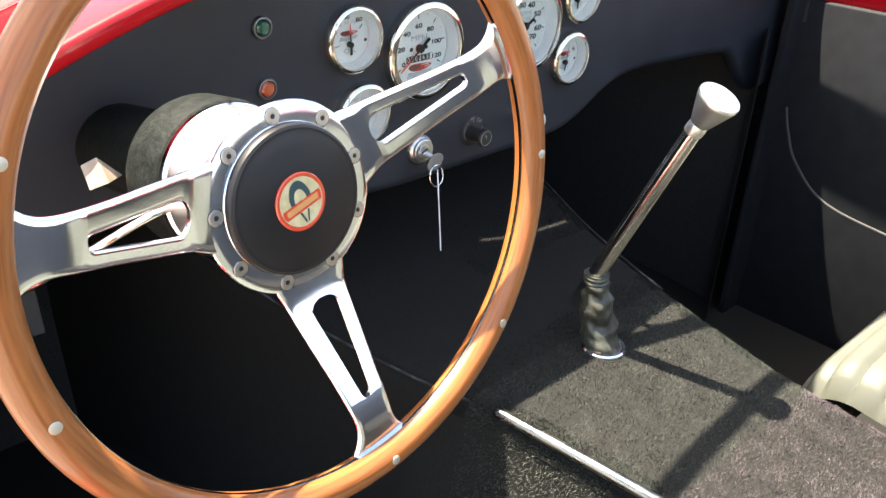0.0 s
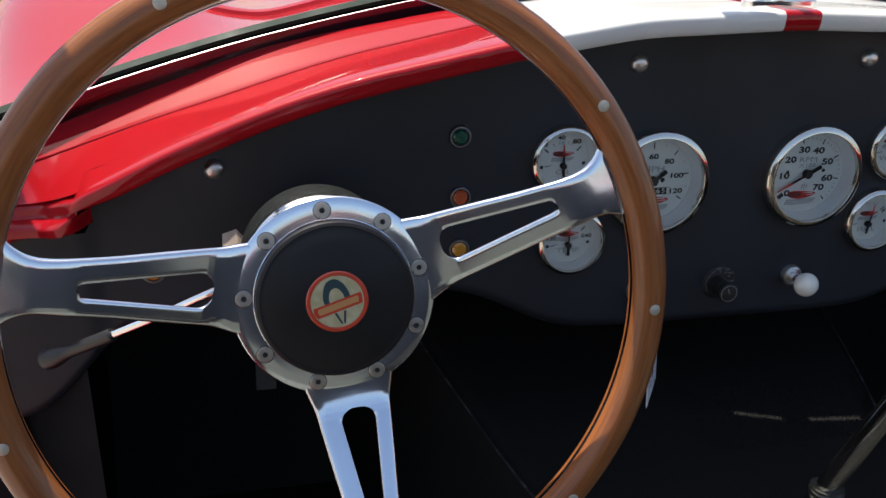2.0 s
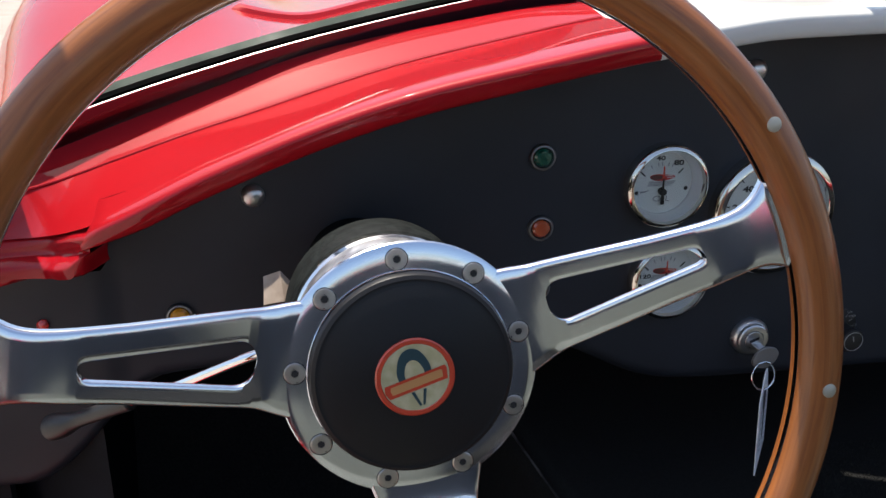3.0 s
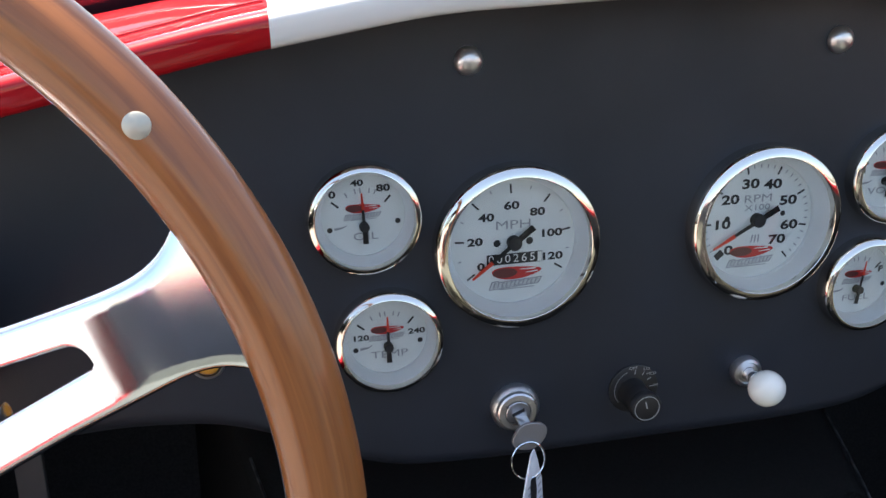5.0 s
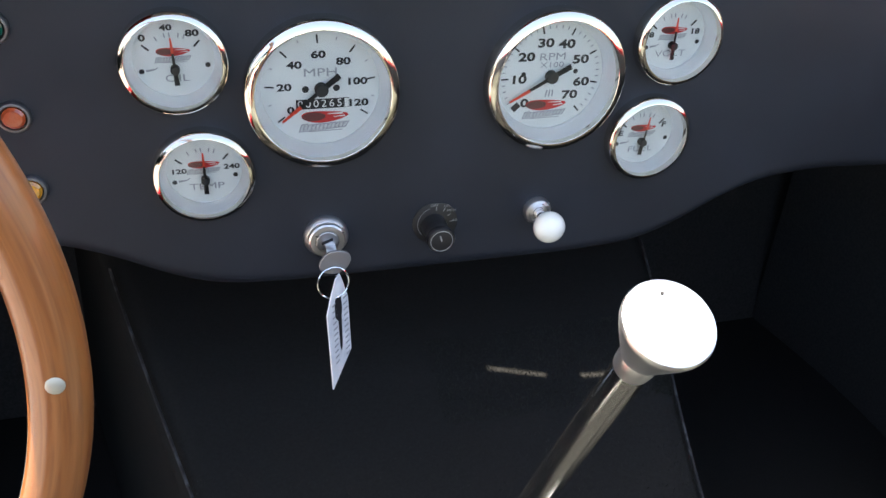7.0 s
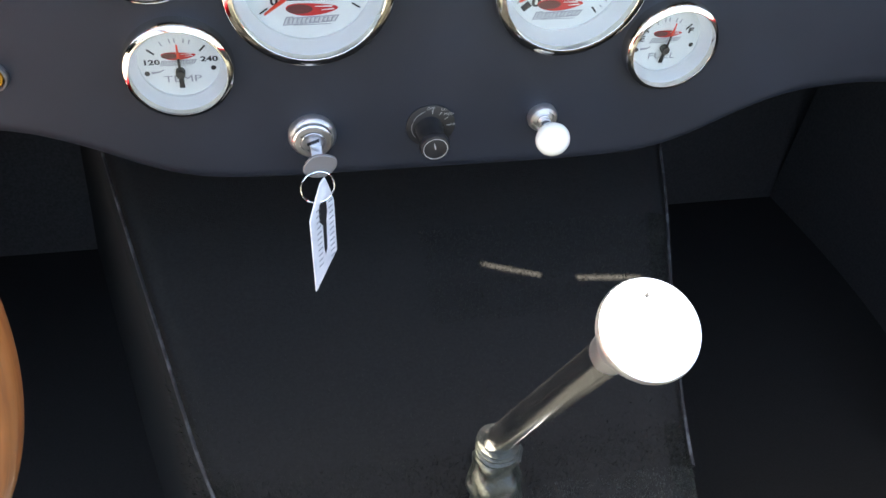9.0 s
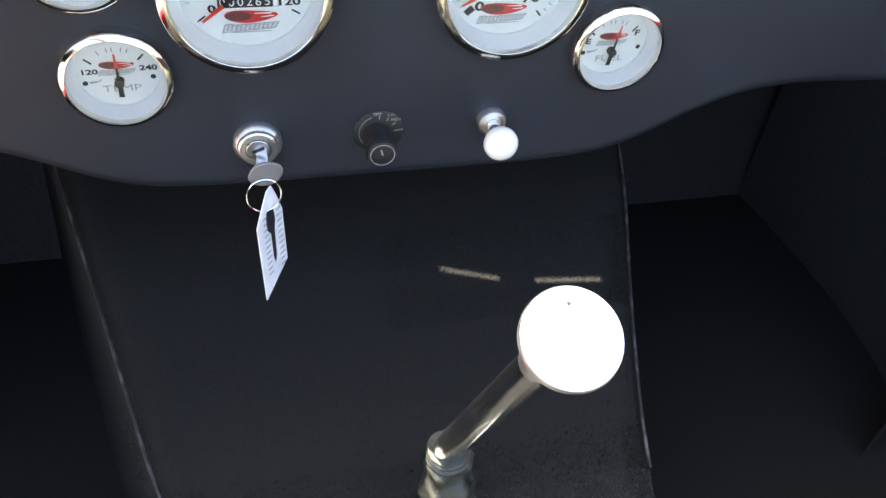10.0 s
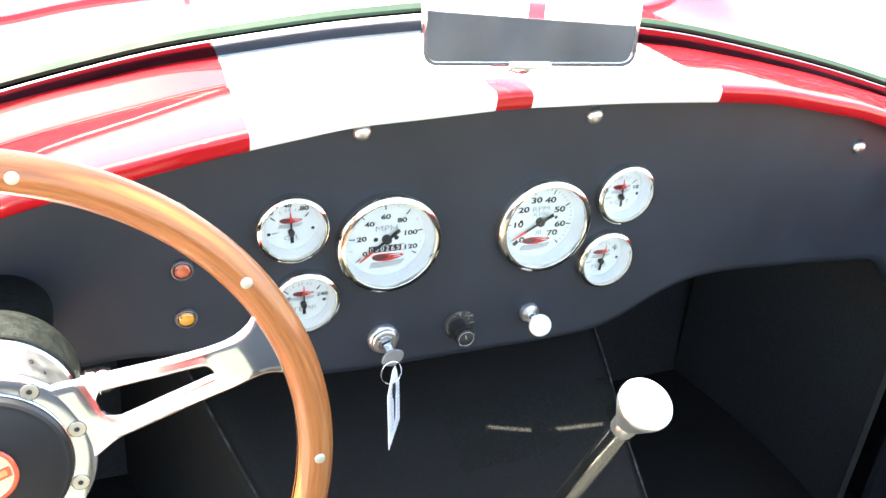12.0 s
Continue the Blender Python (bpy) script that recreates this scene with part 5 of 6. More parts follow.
for k in range(9):
    a = radians(8.1 + 40 * k)
    m = Matrix.Translation((0.0497 * math.cos(a), 0.0497 * math.sin(a), 0.0021)) @ pose(0, 0, 0, 0, 0, 17 * k)
    if bolt is None:
        bolt = part("bolt", lathe([(0.0046, 0.0), (0.0046, 0.0003), (0.0043, 0.0005), (0.0017, 0.0005), (0.0015, 0.0001), (0.0, 0.0001)], 24), M_BOLT, wheel, "socket head bolt", sharp=15)
        bolt.matrix_basis = m
        gap = part("gap", lathe([(0.0050, 0.0), (0.0050, 0.00015), (0.0044, 0.00015)], 24), M_DARKMETAL, bolt, "thin dark gap round the bolt", False)
        sock = part("socket", lathe([(0.0016, 0.0004), (0.0, 0.0004)], 6), M_INK, bolt, "dark socket", False)
    else:
        b2 = again(bolt, wheel, m)
        again(gap, b2, Matrix())
        again(sock, b2, Matrix())
cover = part("horn_cover", lathe([(0.0442, 0.002), (0.0442, 0.0060), (0.0434, 0.0076), (0.0418, 0.0084), (0.0405, 0.0082), (0.0392, 0.0088), (0.0, 0.0096)], 96), M_HORN, wheel, "flat black horn cover")
part("cover_trim", lathe([(0.0450, 0.0018), (0.0450, 0.0026), (0.0446, 0.0030), (0.0442, 0.0028)], 96), M_ALU, wheel, "thin bright trim ring")

# badge: orange ring, cream field, dark hooded shape and an orange band
up8 = pose(0, 0, 0, 0, 0, 5)
part("badge_ring", lathe([(0.0172, 0.0096), (0.0172, 0.0104), (0.0165, 0.0110), (0.0150, 0.0110), (0.0146, 0.0105)], 48), M_ORANGE, cover, "orange enamel ring")
bm = bmesh.new()
ring_dot(bm, 0.0149, (0, 0), 0.0106, 40)
part("badge_field", bm, M_CREAM, cover, "cream enamel field", False)
bm = bmesh.new()
hood_o = []
for k in range(36):
    a = 2 * math.pi * k / 36
    r = 0.0074 + 0.0016 * math.cos(a - math.pi / 2) ** 3
    hood_o.append((r * math.cos(a) * (0.98 - 0.20 * math.sin(a)), 0.0040 + 0.0090 * math.sin(a)))
outer = [up8 @ Vector((x, y, 0.0108)) for x, y in hood_o]
inner_ = [up8 @ Vector((x * 0.58, 0.0024 + (y - 0.0040) * 0.60, 0.0108)) for x, y in hood_o]
ov, iv = [bm.verts.new(p) for p in outer], [bm.verts.new(p) for p in inner_]
for k in range(36):
    j = (k + 1) % 36
    bm.faces.new([ov[k], ov[j], iv[j], iv[k]])
for sx in (-1, 1):
    q = [(sx * 0.0034, -0.006), (sx * 0.0012, -0.0130), (sx * 0.0002, -0.0128), (sx * 0.0020, -0.006)]
    bm.faces.new([bm.verts.new(up8 @ Vector((x, y, 0.0108))) for x, y in q])
part("badge_shape", bm, M_TEAL, cover, "dark hooded shape", False)
bm = bmesh.new()
ba = up8 @ pose(0, -0.0022, 0, 0, 0, 4)
bm.faces.new([bm.verts.new(ba @ Vector((x, y, 0.0110))) for x, y in ((-0.0130, -0.0032), (0.0130, -0.0032), (0.0140, 0.0018), (0.0135, 0.0030), (-0.0135, 0.0030), (-0.0142, 0.0))])
part("badge_band", bm, M_ORANGE, cover, "orange band across the badge", False)
bm = bmesh.new()
p = [(-0.0112, -0.0018), (0.0112, -0.0018), (0.0118, 0.0010), (0.0112, 0.0018), (-0.0112, 0.0018), (-0.0118, 0.0)]
bm.faces.new([bm.verts.new(ba @ Vector((q, y, 0.0111))) for q, y in p])
part("badge_word_bar", bm, M_GOLD, cover, "", False)

# boss and column behind the wheel
col = thing("steering_column", "polished steering boss on a black column", "steering column", HUB)
part("boss", lathe([(0.0470, -0.0016), (0.0475, -0.006), (0.0450, -0.010), (0.0452, -0.030), (0.0475, -0.046), (0.0480, -0.055), (0.046, -0.058)], 72), M_SATIN, col, "polished boss")
part("boss_ring", lathe([(0.0470, -0.057), (0.0488, -0.059), (0.0488, -0.063), (0.0470, -0.064)], 72), M_CHROME, col, "bright ring")
part("shroud", lathe([(0.046, -0.062), (0.0495, -0.065), (0.0508, -0.072), (0.0508, -0.098), (0.0485, -0.106), (0.034, -0.108), (0.032, -0.24), (0.03, -0.50)], 64), M_SHROUD, col, "black textured shroud")
# a folded bare tab on the side of the column
fold = [(-0.0150, 0.010, 0.0), (-0.002, 0.012, 0.004), (0.016, -0.004, -0.002), (0.0, -0.009, 0.004), (-0.0155, -0.0095, 0.0)]
bm = bmesh.new()
for dz in (0.0, -0.0015):
    vs = [bm.verts.new((x, y, z + dz)) for x, y, z in [(a * 0.74, b * 0.86, c) for a, b, c in fold]]
    bm.faces.new([vs[0], vs[4], vs[3], vs[1]])
    bm.faces.new([vs[1], vs[3], vs[2]])
bmesh.ops.transform(bm, matrix=col.matrix_world.inverted() @ pose(-0.350, -0.086, 0.7455, 52, 0, 0), verts=bm.verts)
part("bracket", bm, M_BARE, col, "small folded bare tab", False)

stalk = thing("indicator_stalk", "thin chrome indicator stalk with a black grip", "stalk")
part("rod", tube([(-0.330, -0.165, 0.752), (-0.362, -0.165, 0.746), (-0.400, -0.148, 0.724), (-0.436, -0.126, 0.702)], 0.0028, 12, 18), M_CHROME, stalk)
part("grip", tube([(-0.432, -0.1285, 0.7045), (-0.440, -0.1235, 0.6995), (-0.462, -0.109, 0.686), (-0.472, -0.103, 0.680), (-0.482, -0.096, 0.674)], lambda s: 0.0045 + 0.0032 * ease((s - 0.5) * 2.2), 16, 16), M_BLACK, stalk, "black plastic grip")

# knurled chrome end of the column switch
nut = thing("column_switch", "short knurled chrome switch on the steering column", "switch", pose(-0.245, -0.138, 0.747, 0, 84, 0))
bm = bmesh.new()
for i in range(2):
    r0 = 0.0086 - 0.0006 * i
    ring = [(r0, 0.007 * i), (r0 + 0.0006, 0.007 * i + 0.001), (r0 + 0.0006, 0.007 * i + 0.006), (r0, 0.007 * i + 0.007)]
    lathe(ring, 24, bm)
lathe([(0.0080, 0.014), (0.0070, 0.0158), (0.0, 0.016)], 24, bm)
lathe([(0.0080, 0.0), (0.0080, -0.03)], 24, bm)
part("knurled_end", bm, M_CHROME, nut)


# ---- transmission tunnel, footwells and firewall ----
def tun_l(y):
    return soft_table(y, [(-1.0, -0.030), (-0.34, -0.045), (-0.18, -0.068), (-0.13, -0.090), (0.0, -0.124), (0.15, -0.164), (0.5, -0.25)], 0.02)


def tun_r(y):
    return soft_table(y, [(-1.0, 0.19), (-0.34, 0.215), (-0.20, 0.243), (-0.127, 0.258), (0.09, 0.325), (0.5, 0.42)], 0.02)


def tun_z(y):
    return soft_table(y, [(-1.0, 0.44), (-0.34, 0.456), (-0.19, 0.462), (0.0, 0.475), (0.2, 0.518), (0.5, 0.59)], 0.03)


def tunnel_sheet(u, v):
    y = -1.0 + 1.5 * v
    l, r, z = tun_l(y), tun_r(y), tun_z(y)
    k = 0.024
    if u < 0.2:
        s = u / 0.2
        flare = 0.025 + 0.085 * ease((-0.06 - y) / 0.10)
        return (l - flare * (1 - s) ** 1.5, y, 0.16 + (z - k - 0.16) * s)
    if u < 0.35:
        a = (u - 0.2) / 0.15 * math.pi / 2
        return (l + k - k * math.cos(a), y, z - k + k * math.sin(a))
    if u < 0.65:
        s = (u - 0.35) / 0.3
        return (l + k + (r - l - 2 * k) * s, y, z)
    if u < 0.8:
        a = (u - 0.65) / 0.15 * math.pi / 2
        return (r - k + k * math.sin(a), y, z - k + k * math.cos(a))
    s = (u - 0.8) / 0.2
    return (r + 0.025 * s, y, z - k - (z - k - 0.16) * s)


tunnel = new("transmission_tunnel", to_mesh(grid(tunnel_sheet, 80, 90), "transmission_tunnel"))
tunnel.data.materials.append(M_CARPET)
tagged(tunnel, "transmission tunnel covered in worn dark grey carpet", "tunnel", kind="structure")

bm = bmesh.new()
box(1.46, 1.70, 0.02, (CENTRE, -0.25, 0.155), bm)
floor = new("floor", to_mesh(bm, "floor", False))
floor.data.materials.append(M_CARPET)
tagged(floor, "black carpeted footwell floor", "floor", kind="structure")
bm = grid(lambda u, v: (CENTRE - 0.72 + 1.44 * u, 0.42 + 0.05 * math.sin(v * 3), 0.14 + 0.63 * v), 20, 20)
fw = new("firewall", to_mesh(bm, "firewall"))
fw.data.materials.append(M_FLOOR)
tagged(fw, "black carpeted firewall at the front of the footwells", "firewall", kind="structure")
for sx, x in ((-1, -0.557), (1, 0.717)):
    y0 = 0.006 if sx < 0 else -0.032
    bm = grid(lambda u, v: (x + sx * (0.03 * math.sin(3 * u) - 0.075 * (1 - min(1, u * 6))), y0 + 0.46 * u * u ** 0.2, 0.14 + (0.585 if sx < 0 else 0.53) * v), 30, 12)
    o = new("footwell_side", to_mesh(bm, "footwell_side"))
    # driver's side coloured darker as shade, against light from the open doorway
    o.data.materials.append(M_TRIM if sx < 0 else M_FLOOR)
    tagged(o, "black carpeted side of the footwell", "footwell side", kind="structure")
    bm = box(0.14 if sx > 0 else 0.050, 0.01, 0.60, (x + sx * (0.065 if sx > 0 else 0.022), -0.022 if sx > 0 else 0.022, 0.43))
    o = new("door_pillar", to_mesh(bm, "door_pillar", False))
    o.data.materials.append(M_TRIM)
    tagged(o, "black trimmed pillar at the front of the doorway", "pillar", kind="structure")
piping = thing("carpet_edging", "thin grey edging along the footwell carpet", "edging")
part("cord", tube([(0.716, -0.050, 0.555), (0.714, -0.062, 0.520), (0.712, -0.086, 0.476), (0.710, -0.143, 0.430), (0.708, -0.242, 0.414), (0.706, -0.36, 0.41)], 0.0022, 8, 40), M_RUBBER, piping)
# pale stitched edges of the tunnel carpet
M_THREAD = vary(material("worn_thread", (0.06, 0.065, 0.07), 0.8), (0.008, 0.009, 0.010), (0.085, 0.09, 0.096), 70, 5, (1, 1, 1), (0.45, 0.70))
for fn, sx in ((tun_l, -1), (tun_r, 1)):
    hem = thing("carpet_edging", "worn pale stitched edge of the tunnel carpet", "edging")
    pts = [Vector((fn(y) - sx * 0.005, y, tun_z(y) - 0.0036)) for y in (-0.16 + 0.36 * k / 40 for k in range(41))]
    part("cord", tube(pts, 0.0013, 6), M_THREAD, hem)
bm = bmesh.new()
box(1.60, 3.4, 0.02, (CENTRE, -0.2, 0.13), bm)
part("floor_pan", bm, M_DARKMETAL, body, "dark underside")

# carpet pile on the sunlit part of the tunnel; front tufts carry shade in their colour
rng = random.Random(7)
verts, faces = {0: [], 1: [], 2: []}, {0: [], 1: [], 2: []}
for k in range(136000):
    y = rng.uniform(-0.62, -0.13) if k < 124000 else rng.uniform(-0.02, 0.07) if k < 133000 else -0.13 + 0.10 * rng.random() ** 2
    u = rng.uniform(0.13, 0.74) if not 124000 <= k < 133000 else rng.uniform(0.50, 0.72)
    p = Vector(tunnel_sheet(u, (y + 1.0) / 1.5))
    tuft = noise.noise(Vector((p.x * 90, p.y * 90, p.z * 90)))
    comb = noise.noise_vector(Vector((p.x * 45, p.y * 45, 3.0)))
    a, h, w = rng.uniform(0, math.pi), rng.uniform(0.0018, 0.0038) * (1 + 0.6 * tuft), rng.uniform(0.00016, 0.00042)
    lean = Vector((rng.gauss(0, 0.35) + 0.6 * comb.x, rng.gauss(0, 0.35) + 0.6 * comb.y, 1)).normalized() * h
    if u < 0.2:
        lean = Vector((-1, rng.gauss(0, 0.5), rng.gauss(0.2, 0.5))).normalized() * h
    elif u < 0.30:
        lean += Vector((-h * 0.6, 0, 0))
    s = Vector((math.cos(a), math.sin(a), 0)) * w
    # 1: rear carpet, 2: shade-coloured tufts under the cowl, 0: the rest
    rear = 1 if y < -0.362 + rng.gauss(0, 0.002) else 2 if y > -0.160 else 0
    i = len(verts[rear])
    verts[rear] += [tuple(p - s), tuple(p + s), tuple(p + lean)]
    faces[rear].append((i, i + 1, i + 2))
for rear, mt, words in ((0, M_PILE, "dark grey-green tufted carpet pile on the tunnel"), (1, M_MAT, "mauve-grey tufted carpet pile on the rear of the tunnel"), (2, M_SHADEPILE, "carpet pile on the front of the tunnel, darkened for shade")):
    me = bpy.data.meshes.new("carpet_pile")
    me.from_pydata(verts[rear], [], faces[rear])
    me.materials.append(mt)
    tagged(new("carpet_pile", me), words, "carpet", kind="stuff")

# chrome rod along the tunnel's edge
M_ROD = material("dull_chrome", (0.24, 0.25, 0.24), 0.28, 1.0)
smudge(M_ROD, 0.18, 0.40, 40)
rod = thing("handbrake_lever", "long thin chrome handbrake rod beside the tunnel", "handbrake")
part("rod", tube([(-0.0625, -0.194, 0.459), (-0.0617, -0.201, 0.460), (-0.0450, -0.342, 0.4595), (-0.025, -0.62, 0.466)], 0.0054, 16, 30), M_ROD, rod)

# ---- gear lever ----
M_LEVER = material("worn_steel", (0.66, 0.66, 0.64), 0.2, 1.0)
smudge(M_LEVER, 0.12, 0.20, 25)
M_KNOB = material("brushed_knob_metal", (0.78, 0.78, 0.77), 0.36, 1.0)
smudge(M_KNOB, 0.30, 0.42, 60)
gear = thing("gear_lever", "polished gear lever with flared knob and leather boot", "gear lever")
BT, NECK = Vector((0.0890, -0.173, 0.547)), Vector((0.0940, -0.2470, 0.7200))
BASE = Vector((0.0955, -0.189, 0.462))
axis = Vector((0.0, -0.46, 0.89)).normalized()
ax_m = axis.to_track_quat("Z", "Y").to_matrix().to_4x4()
KM = Matrix.Translation(NECK - axis * 0.0065) @ ax_m
part("lever", tube([BT + (BT - NECK) * 0.25, BT, BT.lerp(NECK, 0.5), NECK + axis * 0.006], lambda s: 0.0090 - 0.0011 * s, 24, 30, Vector((1, 0, 0))), M_LEVER, gear, "polished steel lever")
part("collar", lathe([(0.0064, -0.006), (0.0086, -0.005), (0.0090, 0.0), (0.0084, 0.006), (0.0074, 0.008)], 28, m=KM @ Matrix.Translation((0, 0, 0.010))), M_KNOB, gear, "small metal collar")
kn = [(0.0074, 0.014), (0.0094, 0.017), (0.0114, 0.022), (0.0144, 0.030), (0.0176, 0.0385), (0.0187, 0.0420), (0.0190, 0.0440), (0.0184, 0.0455), (0.0170, 0.0459), (0.0, 0.0466)]
knob = part("knob", lathe(kn, 56, m=KM), M_KNOB, gear, "flared polished metal knob")
part("knob_dot", lathe([(0.0009, 0.0465), (0.0007, 0.0469), (0.0, 0.0469)], 10, m=KM @ Matrix.Translation((0.001, 0.012, -0.0003))), M_INK, knob, "tiny dark set screw")

bm = bmesh.new()
pts = curve_points([BASE, BASE.lerp(BT, 0.35) + Vector((0, 0.004, 0)), BASE.lerp(BT, 0.7) + Vector((0, 0.004, 0)), BT], 44)
rows = []
for k, p in enumerate(pts):
    s = k / 44
    R = 0.0188 - 0.0052 * ease(s * 1.1)
    if s > 0.86:
        R = 0.0126 + 0.0008 * math.sin((s - 0.86) / 0.14 * math.pi * 4)
    ring = []
    for i in range(40):
        a = 2 * math.pi * i / 40
        fold = 0.0008 * math.sin(s * 34 + 3.6 * math.sin(a + 1.0) + 2.9 * math.sin(2 * a)) * (1 if s < 0.86 else 0.25) * min(1, s * 6)
        fold += 0.0056 * noise.noise(Vector((math.cos(a) * 1.5, math.sin(a) * 1.5, s * 4.5))) * (1 if s < 0.86 else 0.2)
        ring.append(bm.verts.new(p + Vector(((R + fold) * math.cos(a), (R + fold) * math.sin(a), 0.0))))
    rows.append(ring)
for r, q in zip(rows, rows[1:]):
    for i in range(40):
        j = (i + 1) % 40
        bm.faces.new([r[i], r[j], q[j], q[i]])
bm.faces.new(rows[-1])
bmesh.ops.recalc_face_normals(bm, faces=bm.faces)
part("boot", bm, M_LEATHER, gear, "wrinkled leather boot")
part("boot_ring", lathe([(0.0235, -0.001), (0.0235, 0.002), (0.022, 0.0035), (0.019, 0.0035), (0.0165, 0.002)], 40, m=Matrix.Translation(BASE)), M_CHROME, gear, "pale metal trim ring")

# ---- passenger seat ----


def cushion(u, v):
    x = 0.245 + 0.44 * u
    s = v
    # front face, rounded edge, top, sloping back
    if s < 0.2:
        y, z = -0.352, 0.24 + 0.16 * s / 0.2
    elif s < 0.4:
        a = (s - 0.2) / 0.2 * math.pi / 2
        y, z = -0.352 - 0.055 + 0.055 * math.cos(a), 0.40 + 0.055 * math.sin(a)
    else:
        w = (s - 0.4) / 0.6
        y, z = -0.407 - 0.45 * w, 0.455 - 0.05 * w
    edge = min(u, 1 - u)
    rnd = 0.035 * (1 - math.sqrt(max(0, 1 - (1 - min(1, edge / 0.09)) ** 2)))
    run = 0.16 * min(s, 0.2) / 0.2 + 0.086 * min(max(s - 0.2, 0), 0.2) / 0.2 + 0.45 * max(s - 0.4, 0) / 0.6
    pl = (run / 0.030) % 1.0
    groove = 0.0075 * (1 - abs(2 * pl - 1) ** 3) if 0.012 < edge else 0.004
    return (x, y + (groove if s < 0.4 else 0) * 0.5, z - rnd + (groove if s > 0.2 else 0))


seat = thing("bucket_seat", "cream pleated vinyl bucket seat beside the tunnel", "seat", pose(0, 0.010, 0.008), group="bucket seats")
part("cushion", grid(cushion, 60, 230), M_SEAT, seat, "pleated cream cushion")


def backrest(u, v):
    x = 0.245 + 0.44 * u
    a = v * math.pi
    edge = min(u, 1 - u)
    th = 0.06 * math.sqrt(max(0.02, 1 - (1 - min(1, edge / 0.12)) ** 2))
    pl = (u * 0.44 / 0.036) % 1.0
    h = 0.30 + 0.42 * (1 - abs(2 * v - 1)) * (1 - 0.12 * (2 * u - 1) ** 2)
    return (x, -0.88 - 0.10 * (1 - abs(2 * v - 1)) + th * math.cos(a) + (0.004 * (1 - abs(2 * pl - 1) ** 4) if v < 0.5 else 0), h)


part("backrest", grid(backrest, 110, 40), M_SEAT, seat, "pleated cream backrest")
copy_thing(seat, pose(-0.775, -0.08, -0.05))

# a pedal arm hanging from the scuttle in the driver's footwell
pedal = thing("pedal", "flat grey metal pedal arm hanging in the dark footwell", "pedal")
bm = sweep([Vector((-0.338, 0.245, 0.79)), Vector((-0.340, 0.235, 0.72)), Vector((-0.342, 0.215, 0.60)), Vector((-0.343, 0.20, 0.465))], [(-0.011, -0.003), (0.011, -0.003), (0.011, 0.003), (-0.011, 0.003)], up=Vector((0, 1, 0)))
part("arm", bm, material("grey_metal", (0.07, 0.075, 0.08), 0.55, 0.4), pedal, "", False, bevel=0.001)


# ---- what stands behind the car, seen in the mirror ----
M_LEAF = material("hedge_leaf", (0.09, 0.13, 0.03), 0.6)
M_FLOWER = material("orange_blossom", (0.50, 0.13, 0.03), 0.6)
M_LEAFDRY = material("yellow_leaf", (0.24, 0.22, 0.05), 0.6)
for mt, lo, hi in ((M_LEAF, (0.05, 0.08, 0.02), (0.15, 0.19, 0.05)), (M_LEAFDRY, (0.14, 0.14, 0.03), (0.34, 0.30, 0.08)), (M_FLOWER, (0.30, 0.06, 0.02), (0.60, 0.20, 0.05))):
    nt_, b_, add_, link_ = nodes_of(mt)
    g_, r_ = add_("NewGeometry"), add_("ValToRGB")
    r_.color_ramp.elements[0].color, r_.color_ramp.elements[1].color = (*lo, 1), (*hi, 1)
    link_(g_.outputs["Random Per Island"], r_.inputs[0])
    link_(r_.outputs[0], b_.inputs["Base Color"])
M_BARK = vary(material("bark", (0.12, 0.08, 0.05), 0.9), (0.07, 0.05, 0.03), (0.16, 0.11, 0.07), 20)
M_HYDRANT = material("yellow_enamel", (0.70, 0.48, 0.05), 0.4)
M_WALL = vary(material("sand_render", (0.46, 0.36, 0.25), 0.9), (0.40, 0.31, 0.21), (0.52, 0.41, 0.29), 3)
M_KERB = vary(material("pale_concrete", (0.55, 0.52, 0.46), 0.9), (0.48, 0.45, 0.40), (0.60, 0.57, 0.51), 2)


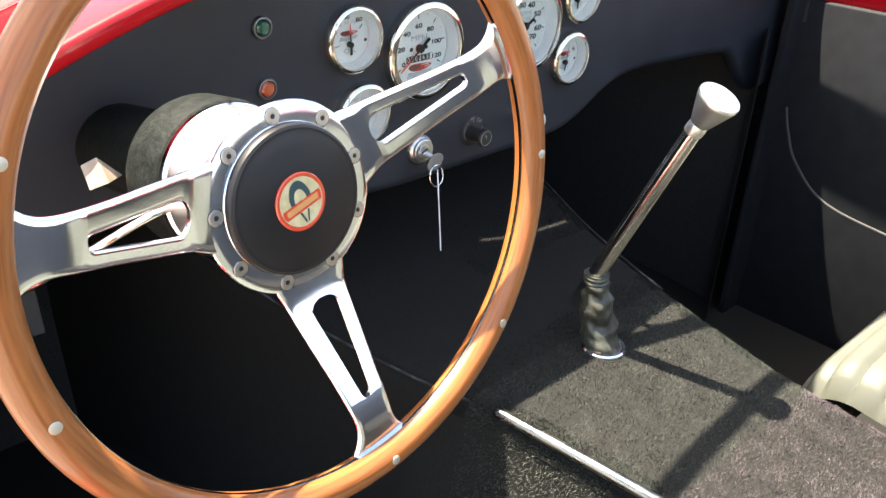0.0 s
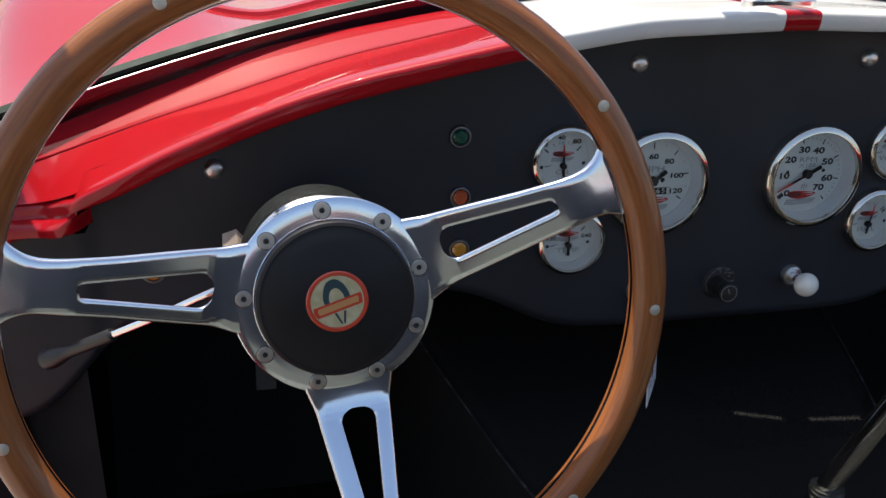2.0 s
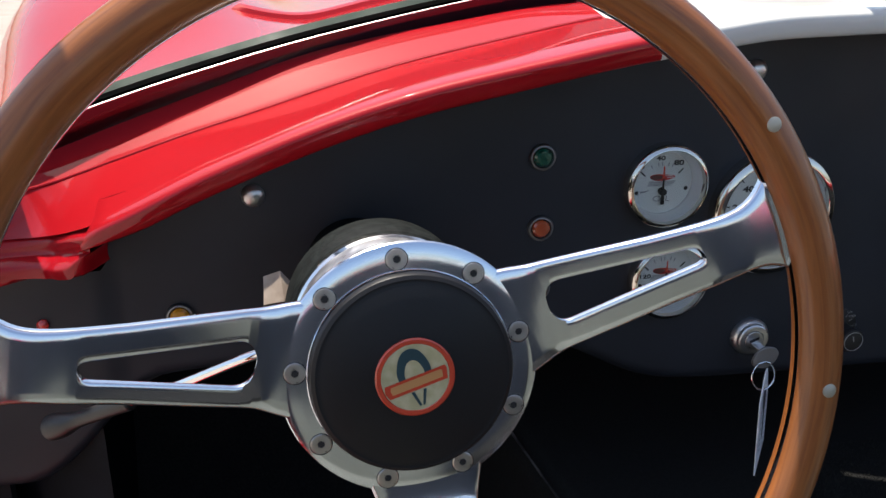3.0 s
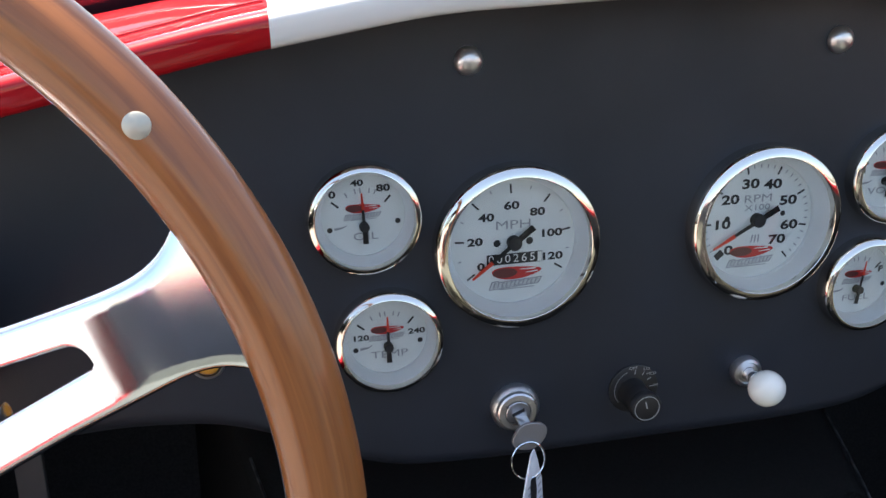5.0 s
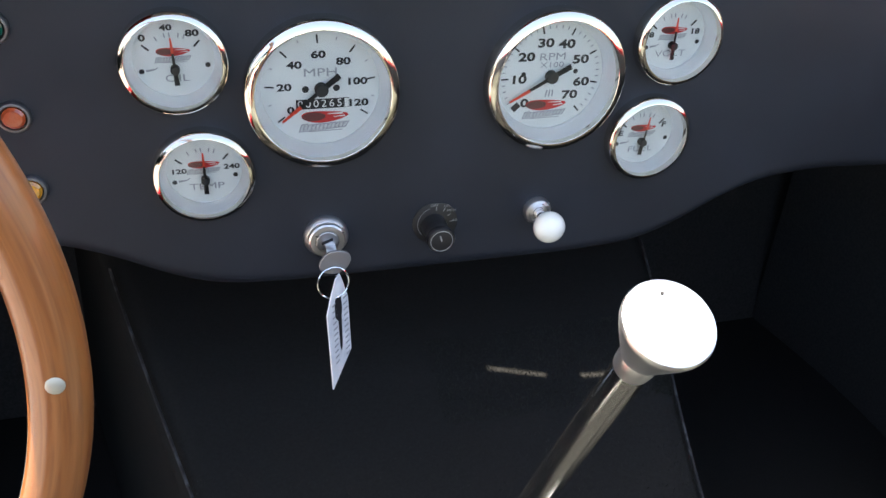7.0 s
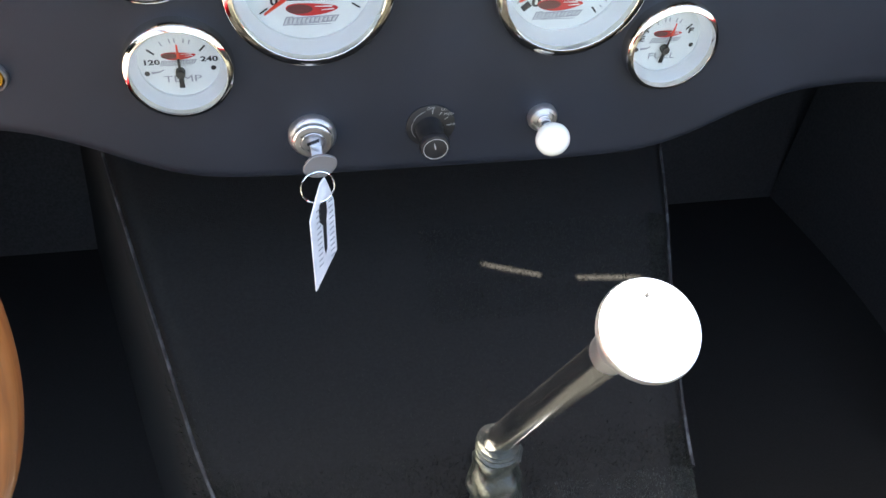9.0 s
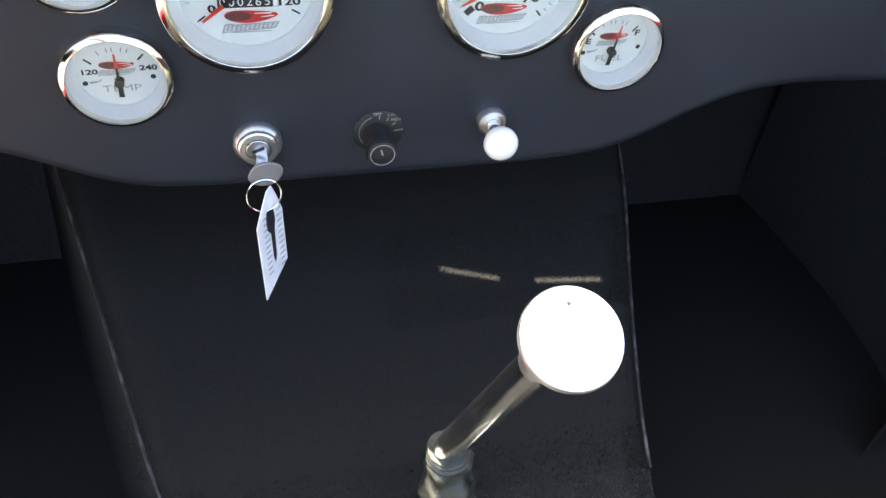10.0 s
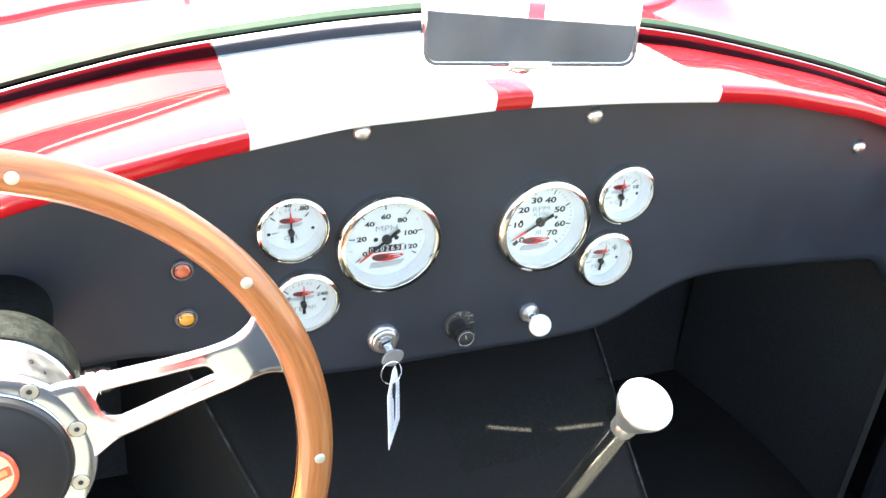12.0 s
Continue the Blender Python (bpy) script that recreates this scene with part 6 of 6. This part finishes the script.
def bush(x, y, w, d, h, leaf, label, blossom=0.0, square=False):
    ob = thing("bush", label, "bush", pose(x, y, 0))
    r = random.Random(int(1000 * (x + y)) & 65535)
    bm = bmesh.new()
    for k in range(5):
        a = r.uniform(0, 6.28)
        tube([(0, 0, 0), (0.10 * w * math.cos(a), 0.10 * d * math.sin(a), 0.25 * h), (0.3 * w * math.cos(a), 0.3 * d * math.sin(a), 0.7 * h)], lambda s: 0.025 * (1 - 0.7 * s), 6, bm=bm)
    part("stems", bm, M_BARK, ob)
    for name, mt, n in (("leaves", leaf, 2600), ("blossom", M_FLOWER, int(2200 * blossom))):
        vs, fs = [], []
        for k in range(n):
            if square:
                p = Vector((r.uniform(-1, 1), r.uniform(-1, 1), r.uniform(-1, 1)))
                ax = r.randrange(3)
                p[ax] = math.copysign(r.uniform(0.86, 1.02), p[ax])
                p = Vector((p.x * w / 2, p.y * d / 2, h * 0.52 + p.z * h * 0.46))
            else:
                v = Vector((r.gauss(0, 1), r.gauss(0, 1), r.gauss(0, 1))).normalized()
                q = r.uniform(0.72, 1.0) + 0.22 * noise.noise(v * 2.2 + Vector((x, y, 0)))
                p = Vector((v.x * w / 2 * q, v.y * d / 2 * q, h * 0.52 + v.z * h * 0.48 * q))
            s = Vector((r.gauss(0, 1), r.gauss(0, 1), r.gauss(0, 1))).normalized() * r.uniform(0.03, 0.06)
            t = Vector((r.gauss(0, 1), r.gauss(0, 1), r.gauss(0, 1))).normalized() * r.uniform(0.02, 0.04)
            i = len(vs)
            vs += [tuple(p - s), tuple(p + t), tuple(p + s), tuple(p - t)]
            fs.append((i, i + 1, i + 2, i + 3))
        if n:
            me = bpy.data.meshes.new(name)
            me.from_pydata(vs, [], fs)
            tagged(part(name, me, mt, ob, "", False), kind="stuff")


bush(5.74, -36.0, 0.62, 0.7, 0.98, M_LEAFDRY, "rounded shrub covered in orange blossom", 3.0)
bush(6.41, -36.1, 0.92, 0.8, 0.95, M_LEAF, "clipped square green hedge beside the street", square=True)
bush(5.0, -38.5, 0.9, 1.0, 2.0, M_LEAF, "tall rounded dark green shrub")
bush(7.05, -41.0, 1.7, 1.2, 1.9, M_LEAFDRY, "loose yellow-green shrub with some orange blossom", 0.4)
bush(8.75, -38.5, 1.2, 1.1, 1.25, M_LEAFDRY, "loose yellow-green shrub behind the hydrant", 0.2)
bush(10.6, -38.0, 1.9, 1.4, 1.6, M_LEAF, "rounded dark green shrub by the street")
bush(3.2, -39.4, 2.2, 1.6, 1.5, M_LEAFDRY, "wide loose yellow-green shrub")
hy = thing("fire_hydrant", "small yellow fire hydrant on the pavement", "hydrant", pose(8.2, -36.0, 0.12))
part("barrel", lathe([(0.19, 0.0), (0.19, 0.05), (0.14, 0.07), (0.14, 0.42), (0.18, 0.44), (0.18, 0.48), (0.15, 0.58), (0.06, 0.68), (0.04, 0.74), (0.0, 0.74)], 24), M_HYDRANT, hy)
for a in (0, 180):
    part("outlet", lathe([(0.0, 0.24), (0.06, 0.24), (0.07, 0.18), (0.07, 0.08)], 16, m=pose(0, 0, 0.34, 0, 90, a)), M_HYDRANT, hy)
bm = bmesh.new()
box(160, 39.0, 0.12, (0, -40.5, 0.06), bm, 0.02)
pv = new("pavement", to_mesh(bm, "pavement", False))
pv.data.materials.append(M_KERB)
tagged(pv, "pale concrete pavement with a raised kerb", "pavement", kind="structure")
bm = bmesh.new()
box(160, 0.25, 3.2, (0, -60.2, 1.6), bm, 0.02)
wl = new("garden_wall", to_mesh(bm, "garden_wall", False))
wl.data.materials.append(M_WALL)
tagged(wl, "sand coloured rendered garden wall", "wall", kind="structure")
